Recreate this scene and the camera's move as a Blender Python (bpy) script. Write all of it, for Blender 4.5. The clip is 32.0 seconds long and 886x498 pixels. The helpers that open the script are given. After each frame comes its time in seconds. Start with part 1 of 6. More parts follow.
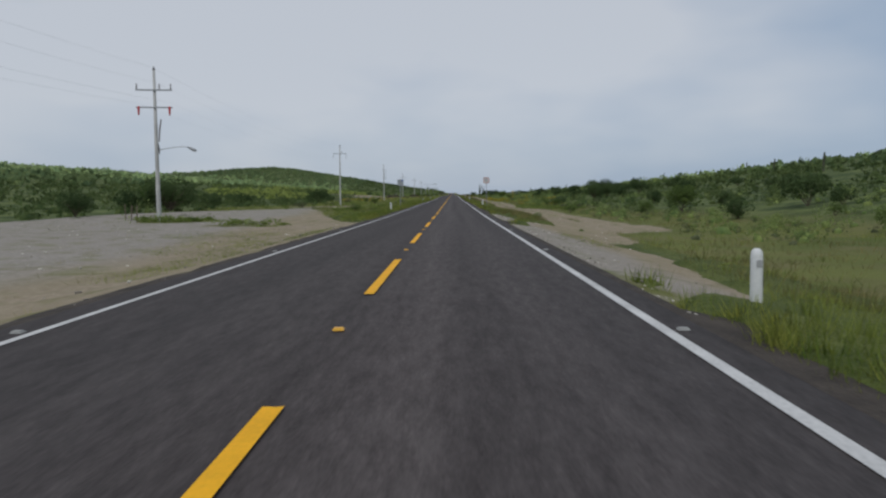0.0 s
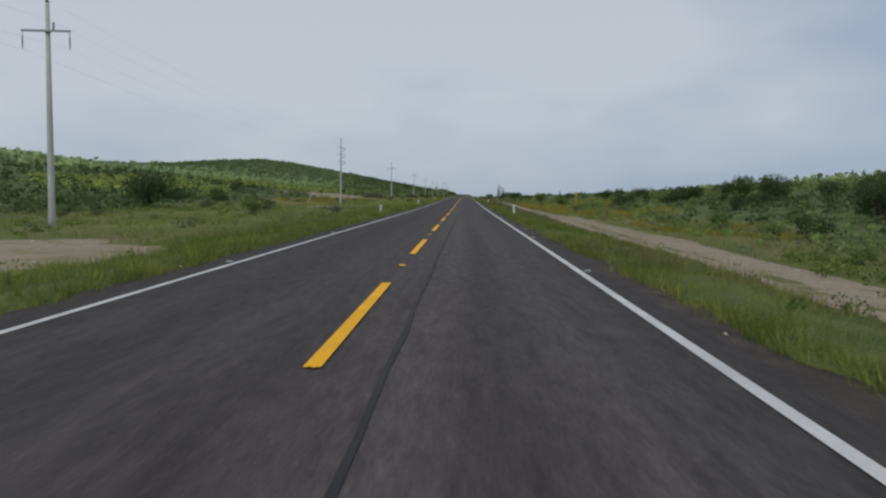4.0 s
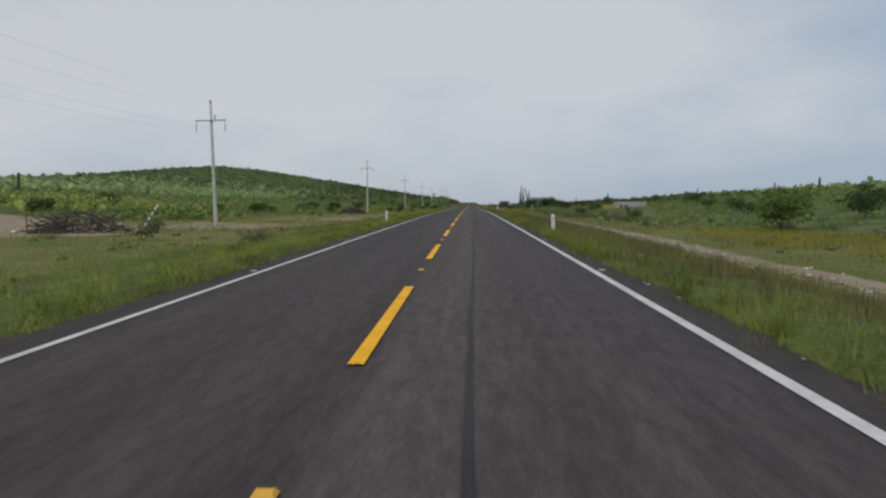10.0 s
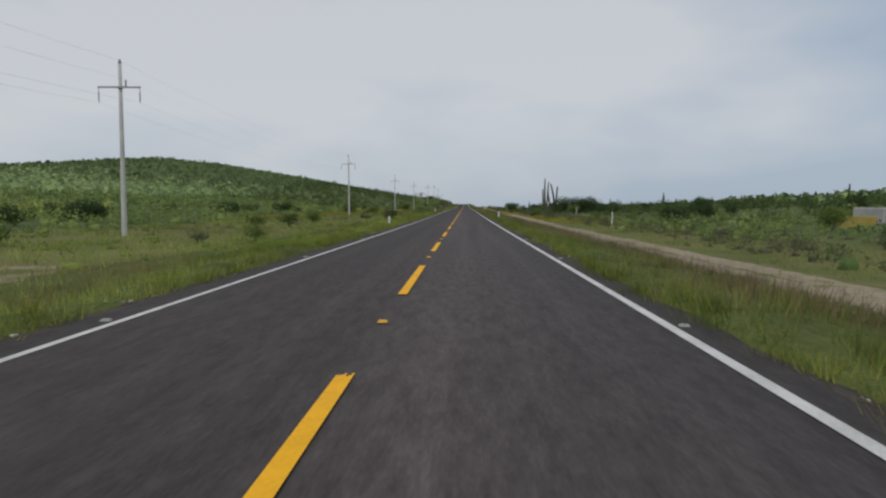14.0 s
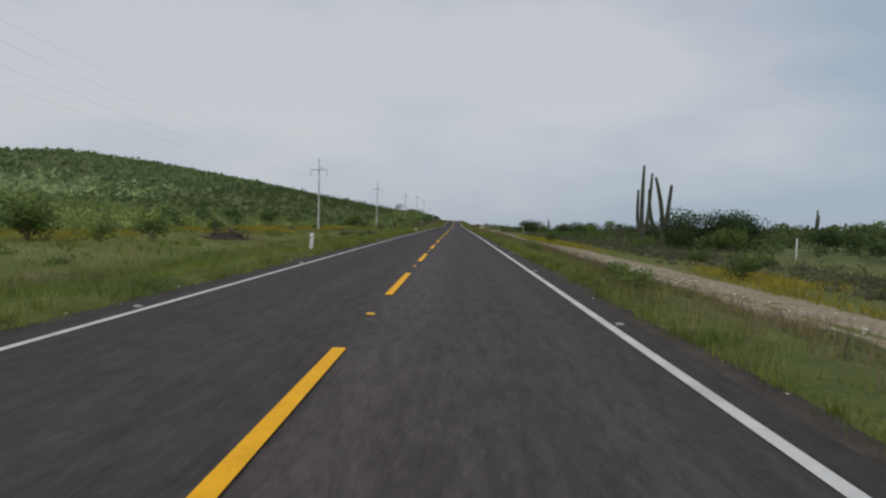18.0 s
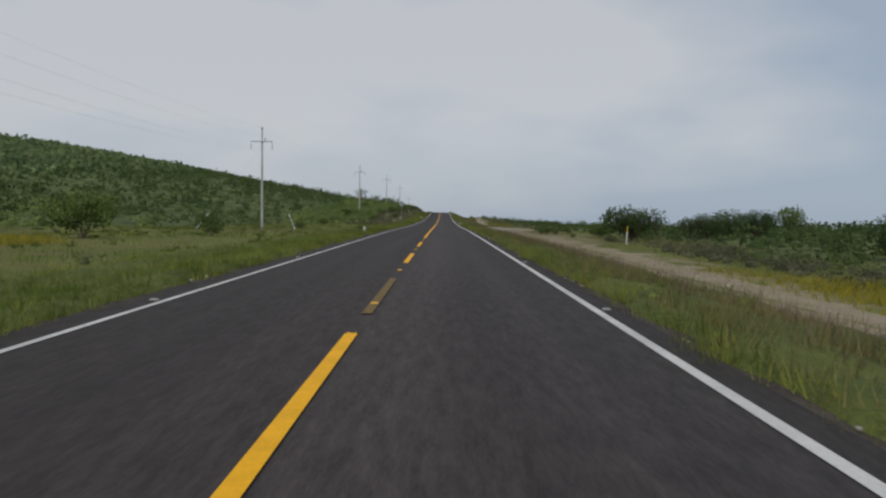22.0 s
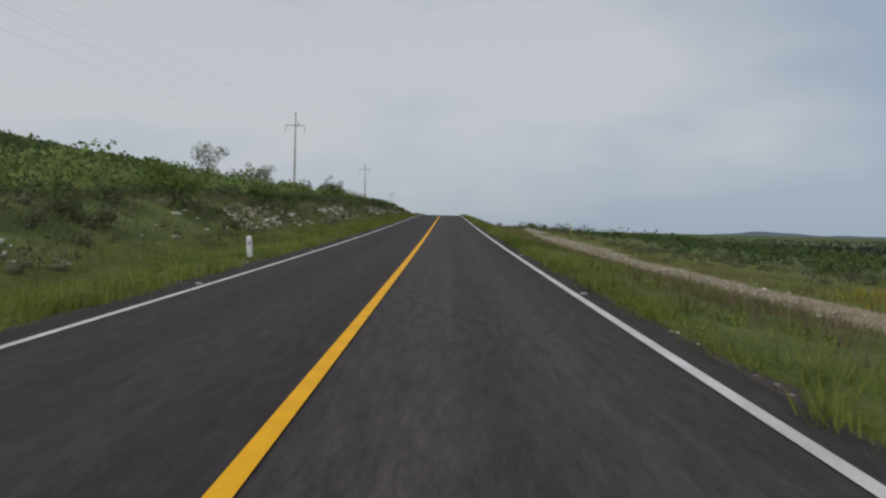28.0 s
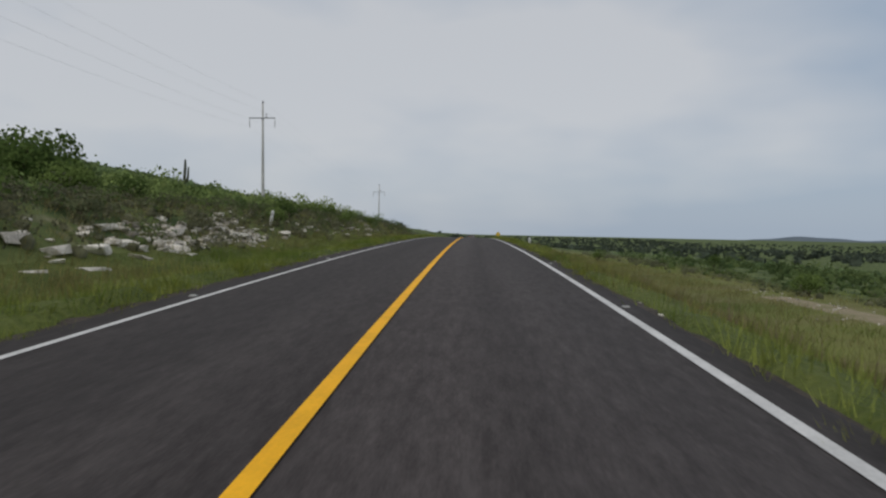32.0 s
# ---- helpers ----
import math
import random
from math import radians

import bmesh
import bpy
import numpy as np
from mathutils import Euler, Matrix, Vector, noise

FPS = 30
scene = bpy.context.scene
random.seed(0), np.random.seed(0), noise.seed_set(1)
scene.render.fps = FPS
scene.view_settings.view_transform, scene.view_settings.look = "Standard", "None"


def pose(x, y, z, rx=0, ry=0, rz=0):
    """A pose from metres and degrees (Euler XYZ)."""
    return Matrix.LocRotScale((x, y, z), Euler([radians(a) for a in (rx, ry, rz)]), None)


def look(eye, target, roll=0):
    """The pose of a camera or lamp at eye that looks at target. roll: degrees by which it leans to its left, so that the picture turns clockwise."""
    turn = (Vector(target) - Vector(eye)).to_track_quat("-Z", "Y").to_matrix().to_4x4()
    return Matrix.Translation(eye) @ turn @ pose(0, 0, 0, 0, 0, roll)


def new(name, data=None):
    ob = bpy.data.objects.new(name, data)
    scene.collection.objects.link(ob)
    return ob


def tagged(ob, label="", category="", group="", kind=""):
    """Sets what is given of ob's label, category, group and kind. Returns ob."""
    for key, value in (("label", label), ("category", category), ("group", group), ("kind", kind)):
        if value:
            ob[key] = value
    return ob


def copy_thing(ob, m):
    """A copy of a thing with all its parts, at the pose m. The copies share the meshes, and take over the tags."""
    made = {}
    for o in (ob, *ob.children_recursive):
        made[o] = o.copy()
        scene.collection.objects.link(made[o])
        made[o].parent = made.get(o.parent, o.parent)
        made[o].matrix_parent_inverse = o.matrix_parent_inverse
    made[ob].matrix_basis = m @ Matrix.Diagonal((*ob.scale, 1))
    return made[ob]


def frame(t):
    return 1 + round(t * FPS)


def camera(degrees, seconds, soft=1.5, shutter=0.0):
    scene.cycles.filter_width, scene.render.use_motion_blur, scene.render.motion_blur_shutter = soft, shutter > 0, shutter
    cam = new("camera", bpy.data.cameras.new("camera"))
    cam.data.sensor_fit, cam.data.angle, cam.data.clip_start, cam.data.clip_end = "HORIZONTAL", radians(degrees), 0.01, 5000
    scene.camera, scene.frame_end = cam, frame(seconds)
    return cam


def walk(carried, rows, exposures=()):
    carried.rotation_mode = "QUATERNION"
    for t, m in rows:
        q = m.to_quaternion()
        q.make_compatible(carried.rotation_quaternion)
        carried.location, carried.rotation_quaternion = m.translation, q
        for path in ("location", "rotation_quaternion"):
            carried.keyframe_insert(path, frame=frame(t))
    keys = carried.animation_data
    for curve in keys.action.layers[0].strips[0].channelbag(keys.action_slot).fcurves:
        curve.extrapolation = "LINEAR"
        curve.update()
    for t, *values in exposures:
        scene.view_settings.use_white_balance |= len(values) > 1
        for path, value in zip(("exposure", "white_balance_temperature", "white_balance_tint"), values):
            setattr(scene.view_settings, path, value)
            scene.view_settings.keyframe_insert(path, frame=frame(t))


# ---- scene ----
cam = camera(70.0, 32.0, soft=2.3, shutter=0.04)
# seconds, x, y, z, yaw, pitch, roll
PATH = [
    (0, 1.24, 0.79, 1.44, 0.90, -5.04, -0.46),
    (0.5, 1.26, 12.37, 1.40, 0.52, -4.76, -0.15),
    (1, 1.28, 23.95, 1.36, 0.26, -4.15, 0.23),
    (1.5, 1.31, 35.69, 1.32, 0.10, -4.34, 1.37),
    (2, 1.35, 47.43, 1.28, -0.32, -4.34, 2.10),
    (2.5, 1.29, 59.51, 1.27, 1.95, -4.06, 1.13),
    (3, 1.23, 71.59, 1.27, 3.08, -4.60, 1.13),
    (3.5, 1.22, 83.41, 1.28, 2.14, -4.97, 1.54),
    (5.5, 1.17, 128.99, 1.26, 1.63, -4.44, 1.09),
    (6, 1.00, 140.60, 1.25, 1.44, -4.05, 2.66),
    (6.5, 1.04, 152.38, 1.25, 0.35, -3.75, 0.87),
    (7, 1.09, 164.15, 1.24, 1.74, -3.66, -2.01),
    (7.5, 1.07, 175.82, 1.27, 3.01, -4.50, -0.79),
    (8, 1.05, 187.49, 1.31, 2.49, -3.98, 0.37),
    (8.5, 1.02, 199.16, 1.35, 2.84, -3.65, 0.27),
    (9, 0.98, 210.82, 1.40, 2.45, -4.03, 0.47),
    (9.5, 0.99, 222.68, 1.46, 2.02, -3.93, 0.58),
    (10, 1.01, 234.54, 1.51, 2.44, -4.19, -0.39),
    (10.5, 0.99, 246.45, 1.56, 2.44, -4.37, -0.19),
    (11, 0.97, 258.36, 1.61, 2.42, -4.30, 0.04),
    (11.5, 0.97, 270.43, 1.64, 2.50, -4.33, 0.12),
    (12, 0.97, 282.49, 1.66, 2.80, -4.17, -0.27),
    (12.5, 0.97, 294.00, 1.67, 2.16, -4.68, 1.21),
    (13, 0.98, 305.50, 1.69, 2.34, -4.51, 1.34),
    (13.5, 0.99, 317.63, 1.67, 2.42, -3.87, 0.72),
    (14, 1.01, 329.76, 1.64, 1.95, -4.08, 0.16),
    (14.5, 1.04, 341.86, 1.60, 1.27, -3.48, -0.17),
    (16.5, 1.22, 391.79, 1.44, 0.66, -3.36, 0.40),
    (17, 1.20, 403.51, 1.42, 1.19, -3.16, 0.02),
    (17.5, 1.21, 415.82, 1.42, 1.23, -2.97, 1.55),
    (18, 1.23, 428.14, 1.41, 1.12, -2.58, 1.97),
    (18.5, 1.17, 440.50, 1.41, 1.47, -2.84, 0.30),
    (19, 1.10, 452.85, 1.41, 0.98, -3.04, 0.23),
    (19.5, 1.05, 465.21, 1.40, 0.61, -2.77, 0.19),
    (20, 1.00, 477.57, 1.38, -0.71, -3.40, 0.35),
    (20.5, 1.02, 490.27, 1.35, 0.62, -3.12, 0.36),
    (21, 1.05, 502.98, 1.32, -0.01, -2.27, -0.04),
    (21.5, 1.06, 515.24, 1.29, -0.30, -2.43, 0.04),
    (22, 1.06, 527.49, 1.26, -0.09, -3.25, 1.23),
    (22.5, 1.14, 539.51, 1.23, 0.30, -2.22, 1.35),
    (23, 1.21, 551.54, 1.21, 0.09, -2.02, 0.61),
    (23.5, 1.15, 563.47, 1.12, -0.87, -1.74, 0.0),
    (24, 1.17, 575.40, 1.14, 1.40, -3.49, -0.19),
    (24.5, 1.06, 587.42, 1.08, 1.11, -3.52, -0.08),
    (26.5, 1.02, 637.35, 0.81, 0.75, -3.32, -0.53),
    (27, 1.02, 650.09, 0.82, 0.58, -2.94, -0.50),
    (27.5, 1.06, 662.91, 0.87, 0.89, -3.17, 0.31),
    (28, 1.10, 675.73, 0.92, 0.24, -2.78, 1.47),
    (28.5, 1.19, 688.48, 1.06, 0.53, -2.55, 1.86),
    (29, 1.27, 701.22, 1.21, 1.47, -2.65, 2.77),
    (29.5, 1.33, 713.83, 1.44, 3.18, -2.53, 2.73),
    (30, 1.39, 726.44, 1.68, 2.98, -2.00, 2.59),
    (30.5, 1.35, 739.10, 1.95, 2.31, -2.17, 1.43),
    (31, 1.32, 751.76, 2.22, 2.18, -1.93, 0.26),
    (31.5, 1.24, 764.42, 2.46, 2.79, -2.22, 0.71),
    (32, 1.16, 777.09, 2.71, 2.58, -2.28, 1.16),
]


def eye_pose(x, y, z, yaw, pitch, roll):
    yw, pt = radians(yaw), radians(pitch)
    ahead = Vector((-math.sin(yw) * math.cos(pt), math.cos(yw) * math.cos(pt), math.sin(pt)))
    return look((x, y, z), Vector((x, y, z)) + 10 * ahead, roll)


walk(cam, [(row[0], eye_pose(*row[1:])) for row in PATH], [(0, -0.1, 6200, 10), (3.5, -0.1, 6200, 10), (6, 0, 6300, 10), (11, 0, 6500, 10), (17, -0.03, 6500, 10), (21, -0.11, 6500, 10), (25, -0.13, 6500, 10), (29, -0.1, 6500, 10), (32, -0.1, 6500, 10)])

# The road's grade in degrees, every 30 m from y = -60
GRADES = [0.02, -0.04, -0.15, -0.26, 0.01, 0.03, -0.08, -0.03, 0.19, 0.27, 0.25, 0.14, 0.05, -0.22, -0.22, -0.11, 0.01, -0.01, -0.13, -0.16, -0.11, -0.16, -0.55, -0.05, 0.15, 0.68, 1.16, 1.25, 0.97, -0.12, -0.76, -1.2, -1.2, -1.2, -1.2, -1.2, -1.4, -1.4, -1.4, -1.4, -1.4, -1.4, -1.4]
# ---- light ----
SUN_EL, SUN_ROT = 52.0, 200.0
world = bpy.data.worlds.new("overcast_sky")
scene.world = world
world.use_nodes = True
wn, wl = world.node_tree.nodes, world.node_tree.links
wn.clear()
w_out = wn.new("ShaderNodeOutputWorld")
w_bg = wn.new("ShaderNodeBackground")
w_bg.inputs["Strength"].default_value = 1.0
w_sky = wn.new("ShaderNodeTexSky")
w_sky.sky_type, w_sky.sun_disc = "NISHITA", False
w_sky.sun_elevation, w_sky.sun_rotation = radians(SUN_EL), radians(SUN_ROT)
w_scale = wn.new("ShaderNodeVectorMath")
w_scale.operation = "SCALE"
w_scale.inputs["Scale"].default_value = 0.09
w_co = wn.new("ShaderNodeTexCoord")
w_map = wn.new("ShaderNodeMapping")
w_map.inputs["Scale"].default_value = (1.0, 1.0, 2.6)
w_map.inputs["Location"].default_value = (0.35, 0.1, 0.0)
w_noise = wn.new("ShaderNodeTexNoise")
w_noise.inputs["Scale"].default_value = 1.5
w_noise.inputs["Detail"].default_value = 4.0
w_noise.inputs["Roughness"].default_value = 0.52
w_ramp = wn.new("ShaderNodeValToRGB")
w_ramp.color_ramp.elements[0].position, w_ramp.color_ramp.elements[1].position = 0.36, 0.62
w_ramp.color_ramp.elements[0].color = (0.375, 0.45, 0.55, 1)
w_ramp.color_ramp.elements[1].color = (0.60, 0.62, 0.65, 1)
w_mix = wn.new("ShaderNodeMix")
w_mix.data_type = "RGBA"
w_mix.inputs[0].default_value = 0.9
wl.new(w_co.outputs["Generated"], w_map.inputs["Vector"])
wl.new(w_map.outputs[0], w_noise.inputs["Vector"])
w_sep = wn.new("ShaderNodeSeparateXYZ")
wl.new(w_co.outputs["Generated"], w_sep.inputs[0])
w_m1, w_m2 = wn.new("ShaderNodeMath"), wn.new("ShaderNodeMath")
w_m1.operation = w_m2.operation = "MULTIPLY_ADD"
w_m1.inputs[1].default_value, w_m2.inputs[1].default_value = -0.03, 0.17
w_sq, w_m3 = wn.new("ShaderNodeMath"), wn.new("ShaderNodeMath")
w_sq.operation, w_m3.operation = "MULTIPLY", "MULTIPLY_ADD"
w_m3.inputs[1].default_value = -0.15
wl.new(w_sep.outputs[0], w_sq.inputs[0])
wl.new(w_sep.outputs[0], w_sq.inputs[1])
wl.new(w_sq.outputs[0], w_m3.inputs[0])
wl.new(w_noise.outputs[0], w_m3.inputs[2])
wl.new(w_sep.outputs[0], w_m1.inputs[0])
wl.new(w_m3.outputs[0], w_m1.inputs[2])
wl.new(w_sep.outputs[2], w_m2.inputs[0])
wl.new(w_m1.outputs[0], w_m2.inputs[2])
w_low, w_haze = wn.new("ShaderNodeMapRange"), wn.new("ShaderNodeMath")
w_low.interpolation_type = "SMOOTHSTEP"
w_low.inputs["From Min"].default_value, w_low.inputs["From Max"].default_value = 0.0, 0.13
w_low.inputs["To Min"].default_value, w_low.inputs["To Max"].default_value = -0.03, 0.0
w_haze.operation = "ADD"
wl.new(w_sep.outputs[2], w_low.inputs["Value"])
wl.new(w_m2.outputs[0], w_haze.inputs[0])
wl.new(w_low.outputs[0], w_haze.inputs[1])
wl.new(w_haze.outputs[0], w_ramp.inputs[0])
wl.new(w_sky.outputs[0], w_scale.inputs[0])
wl.new(w_scale.outputs[0], w_mix.inputs[6])
wl.new(w_ramp.outputs[0], w_mix.inputs[7])
wl.new(w_mix.outputs[2], w_bg.inputs[0])
wl.new(w_bg.outputs[0], w_out.inputs[0])

sun_data = bpy.data.lights.new("sun", "SUN")
sun_data.energy, sun_data.angle, sun_data.color = 0.9, radians(25), (1.0, 0.97, 0.92)
sun = new("sun", sun_data)
sun.matrix_world = look((0, 0, 300), Vector((0, 0, 300)) - 100 * Vector((
    math.sin(radians(SUN_ROT)) * math.cos(radians(SUN_EL)), math.cos(radians(SUN_ROT)) * math.cos(radians(SUN_EL)), math.sin(radians(SUN_EL)))))


# ---- materials ----
def material(name, dark, light, scale=4.0, rough=0.8, bump=0.2, fine=40.0, metal=0.0, random=0.0, island=0.0, low=0.35, high=0.65, bump_dist=0.02):
    """Two-scale noise between two colours, with bump; random or island shifts the value per object or per piece."""
    m = bpy.data.materials.new(name)
    m.use_nodes = True
    n, l = m.node_tree.nodes, m.node_tree.links
    b = n["Principled BSDF"]
    b.inputs["Roughness"].default_value, b.inputs["Metallic"].default_value = rough, metal
    b.inputs["Specular IOR Level"].default_value = 0.25
    geo = n.new("ShaderNodeNewGeometry")
    big, small = n.new("ShaderNodeTexNoise"), n.new("ShaderNodeTexNoise")
    big.inputs["Scale"].default_value, big.inputs["Detail"].default_value = scale, 4.0
    small.inputs["Scale"].default_value, small.inputs["Detail"].default_value = fine, 3.0
    l.new(geo.outputs["Position"], big.inputs["Vector"])
    l.new(geo.outputs["Position"], small.inputs["Vector"])
    mid = n.new("ShaderNodeMix")
    mid.inputs[0].default_value = 0.4
    l.new(big.outputs[0], mid.inputs[2])
    l.new(small.outputs[0], mid.inputs[3])
    ramp = n.new("ShaderNodeValToRGB")
    ramp.color_ramp.elements[0].position, ramp.color_ramp.elements[1].position = low, high
    ramp.color_ramp.elements[0].color, ramp.color_ramp.elements[1].color = (*dark, 1), (*light, 1)
    value = mid.outputs[0]
    for amount, node, socket in ((random, "ShaderNodeObjectInfo", "Random"), (island, "ShaderNodeNewGeometry", "Random Per Island")):
        if amount:
            info, add = n.new(node), n.new("ShaderNodeMath")
            add.operation = "MULTIPLY_ADD"
            add.inputs[1].default_value = amount
            l.new(info.outputs[socket], add.inputs[0])
            l.new(value, add.inputs[2])
            sub = n.new("ShaderNodeMath")
            sub.operation = "SUBTRACT"
            sub.inputs[1].default_value = amount / 2
            l.new(add.outputs[0], sub.inputs[0])
            value = sub.outputs[0]
    l.new(value, ramp.inputs[0])
    l.new(ramp.outputs[0], b.inputs["Base Color"])
    if bump:
        bp = n.new("ShaderNodeBump")
        bp.inputs["Strength"].default_value, bp.inputs["Distance"].default_value = bump, bump_dist
        l.new(small.outputs[0], bp.inputs["Height"])
        l.new(bp.outputs[0], b.inputs["Normal"])
    return m


def foliage(name, dark, light, scale=0.4, island=0.10, random=0.0, rough=0.8, soft=0.4, thin=0.45, plant=0.42):
    """Leaves: thin and translucent; each plant is shaded as a soft round mass (its puff) and has a tone of its own (its hue)."""
    m = material(name, dark, light, scale=scale, rough=rough, bump=0.0, fine=2.2, island=island, random=random, low=0.25, high=0.75)
    n, l = m.node_tree.nodes, m.node_tree.links
    b = n["Principled BSDF"]
    b.inputs["Specular IOR Level"].default_value = 0.1
    ramp = b.inputs["Base Color"].links[0].from_node
    hue, add = n.new("ShaderNodeAttribute"), n.new("ShaderNodeMath")
    hue.attribute_name = "hue"
    add.operation = "MULTIPLY_ADD"
    add.inputs[1].default_value = plant
    l.new(hue.outputs["Fac"], add.inputs[0])
    l.new(ramp.inputs[0].links[0].from_socket, add.inputs[2])
    l.new(add.outputs[0], ramp.inputs[0])
    puff, turn = n.new("ShaderNodeAttribute"), n.new("ShaderNodeVectorTransform")
    puff.attribute_name = "puff"
    turn.vector_type, turn.convert_from, turn.convert_to = "VECTOR", "OBJECT", "WORLD"
    l.new(puff.outputs["Vector"], turn.inputs[0])
    geo, up, both, unit = n.new("ShaderNodeNewGeometry"), n.new("ShaderNodeVectorMath"), n.new("ShaderNodeVectorMath"), n.new("ShaderNodeVectorMath")
    up.operation, both.operation, unit.operation = "MULTIPLY_ADD", "ADD", "NORMALIZE"
    up.inputs[1].default_value, up.inputs[2].default_value = (0.3, 0.3, 0.3), (0, 0, soft)
    l.new(geo.outputs["Normal"], up.inputs[0])
    l.new(up.outputs[0], both.inputs[0])
    l.new(turn.outputs[0], both.inputs[1])
    l.new(both.outputs[0], unit.inputs[0])
    l.new(unit.outputs[0], b.inputs["Normal"])
    trans, mixed = n.new("ShaderNodeBsdfTranslucent"), n.new("ShaderNodeMixShader")
    mixed.inputs[0].default_value = thin
    l.new(ramp.outputs[0], trans.inputs["Color"])
    l.new(b.outputs[0], mixed.inputs[1])
    l.new(trans.outputs[0], mixed.inputs[2])
    l.new(mixed.outputs[0], n["Material Output"].inputs[0])
    return m


def plain(name, colour, rough=0.6, metal=0.0, var=0.12, scale=6.0):
    d = tuple(v * (1 - var) for v in colour)
    u = tuple(min(1, v * (1 + var)) for v in colour)
    return material(name, d, u, scale=scale, rough=rough, bump=0.1, fine=30, metal=metal)


M_YELLOW = plain("yellow_road_paint", (0.88, 0.44, 0.012), 0.75, var=0.12, scale=2.5)
M_WORN_YELLOW = plain("worn_yellow_paint", (0.17, 0.115, 0.04), 0.8, var=0.3, scale=5)
M_WHITE_LINE = plain("white_road_paint", (0.58, 0.57, 0.55), 0.65, var=0.2, scale=1.5)
M_STUD_YELLOW = plain("yellow_stud_plastic", (0.72, 0.38, 0.03), 0.4)
M_STUD_WHITE = plain("white_stud_plastic", (0.30, 0.30, 0.28), 0.5)
M_POST = plain("white_post_plastic", (0.74, 0.74, 0.72), 0.5, var=0.08)
M_REFLECT = plain("grey_reflector_tape", (0.42, 0.42, 0.42), 0.3)
M_CONCRETE = material("pole_concrete", (0.42, 0.42, 0.40), (0.60, 0.59, 0.56), scale=1.2, rough=0.85, fine=25)
M_STEEL = plain("galvanised_steel", (0.38, 0.39, 0.40), 0.45, 0.6)
M_DARK_STEEL = plain("dark_weathered_steel", (0.12, 0.12, 0.12), 0.6, 0.4)
M_PORCELAIN = plain("grey_porcelain", (0.22, 0.2, 0.2), 0.35)
M_RED = plain("red_plastic", (0.5, 0.03, 0.03), 0.5)
M_SIGN_WHITE = plain("white_sign_sheet", (0.72, 0.72, 0.72), 0.4, var=0.04)
M_SIGN_BACK = plain("bare_sign_back", (0.42, 0.44, 0.46), 0.5, 0.3, var=0.06)
M_SIGN_BLUE = plain("blue_sticker", (0.03, 0.12, 0.45), 0.5)
M_SIGN_BLACK = plain("black_sign_ink", (0.02, 0.02, 0.02), 0.6)
M_SIGN_GREEN = plain("faded_green_ink", (0.28, 0.4, 0.3), 0.6)
M_SIGN_YELLOW = plain("yellow_sign_paint", (0.62, 0.42, 0.05), 0.5)
M_WIRE = plain("dull_wire", (0.42, 0.43, 0.45), 0.6, 0.1)
M_BARK = material("dry_bark", (0.09, 0.07, 0.05), (0.2, 0.16, 0.12), scale=5, rough=0.9, bump=0.5)
M_DEAD = material("dead_brushwood", (0.06, 0.05, 0.045), (0.16, 0.13, 0.11), scale=3, rough=0.95, bump=0.4, island=0.3)
M_CACTUS = material("cactus_skin", (0.05, 0.06, 0.038), (0.13, 0.13, 0.085), scale=1.5, rough=0.8, bump=0.6, fine=14)
M_ROCK = material("pale_limestone", (0.5163, 0.4659, 0.401), (0.8893, 0.831, 0.7314), scale=1.6, rough=0.92, bump=0.7, fine=12, random=0.25, bump_dist=0.05)
M_STONES = material("scattered_stones", (0.26, 0.234, 0.195), (0.754, 0.702, 0.611), scale=2.0, rough=0.95, bump=0.3, fine=20, island=0.5)
M_BLOCKWORK = material("grey_blockwork", (0.32, 0.32, 0.31), (0.52, 0.51, 0.49), scale=0.8, rough=0.9, bump=0.4)
M_OCHRE = material("ochre_wall_paint", (0.30, 0.235, 0.06), (0.46, 0.36, 0.11), scale=0.9, rough=0.9, bump=0.3)
M_CLOTH = plain("red_cloth", (0.5, 0.04, 0.03), 0.9)
M_LEAF = foliage("shrub_leaves", (0.077, 0.127, 0.033), (0.22, 0.297, 0.0825), scale=0.5, random=0.35)
M_LEAF_DARK = foliage("mesquite_leaves", (0.05, 0.085, 0.034), (0.125, 0.18, 0.065), scale=0.6, random=0.3)
M_LEAF_PALE = foliage("grey_scrub_leaves", (0.11, 0.132, 0.066), (0.242, 0.264, 0.138), scale=0.5, random=0.3)
M_HERB = foliage("green_herbs", (0.127, 0.202, 0.0443), (0.341, 0.405, 0.108), scale=0.2)
M_SCRUB = foliage("scrub_foliage", (0.168, 0.259, 0.0891), (0.379, 0.453, 0.146), scale=0.05, plant=0.32)
M_SCRUB_BRIGHT = foliage("fresh_green_foliage", (0.285, 0.3675, 0.09), (0.555, 0.615, 0.18), scale=0.06)
M_SCRUB_DARK = foliage("dark_scrub_foliage", (0.0799, 0.131, 0.0479), (0.172, 0.221, 0.0737), scale=0.05, plant=0.32)
M_HERB_DARK = foliage("dark_green_herbs", (0.09, 0.137, 0.0317), (0.222, 0.259, 0.0687), scale=0.2)
# Both hillside greens are lightened and blued: aerial haze painted into the leaves
M_SCRUB_FAR_DARK = foliage("hazed_dark_hill_foliage", (0.1572, 0.24, 0.115), (0.27, 0.3396, 0.1308), scale=0.025, plant=0.32)
M_SCRUB_FAR = foliage("hazed_hill_foliage", (0.3333, 0.4818, 0.2321), (0.5269, 0.6369, 0.2695), scale=0.025, plant=0.32)
# Greyer and bluer than nearer scrub, to stand in for haze over the plain
M_SCRUB_HAZE = foliage("hazed_distant_foliage", (0.0858, 0.113, 0.0819), (0.133, 0.16, 0.109), scale=0.006)
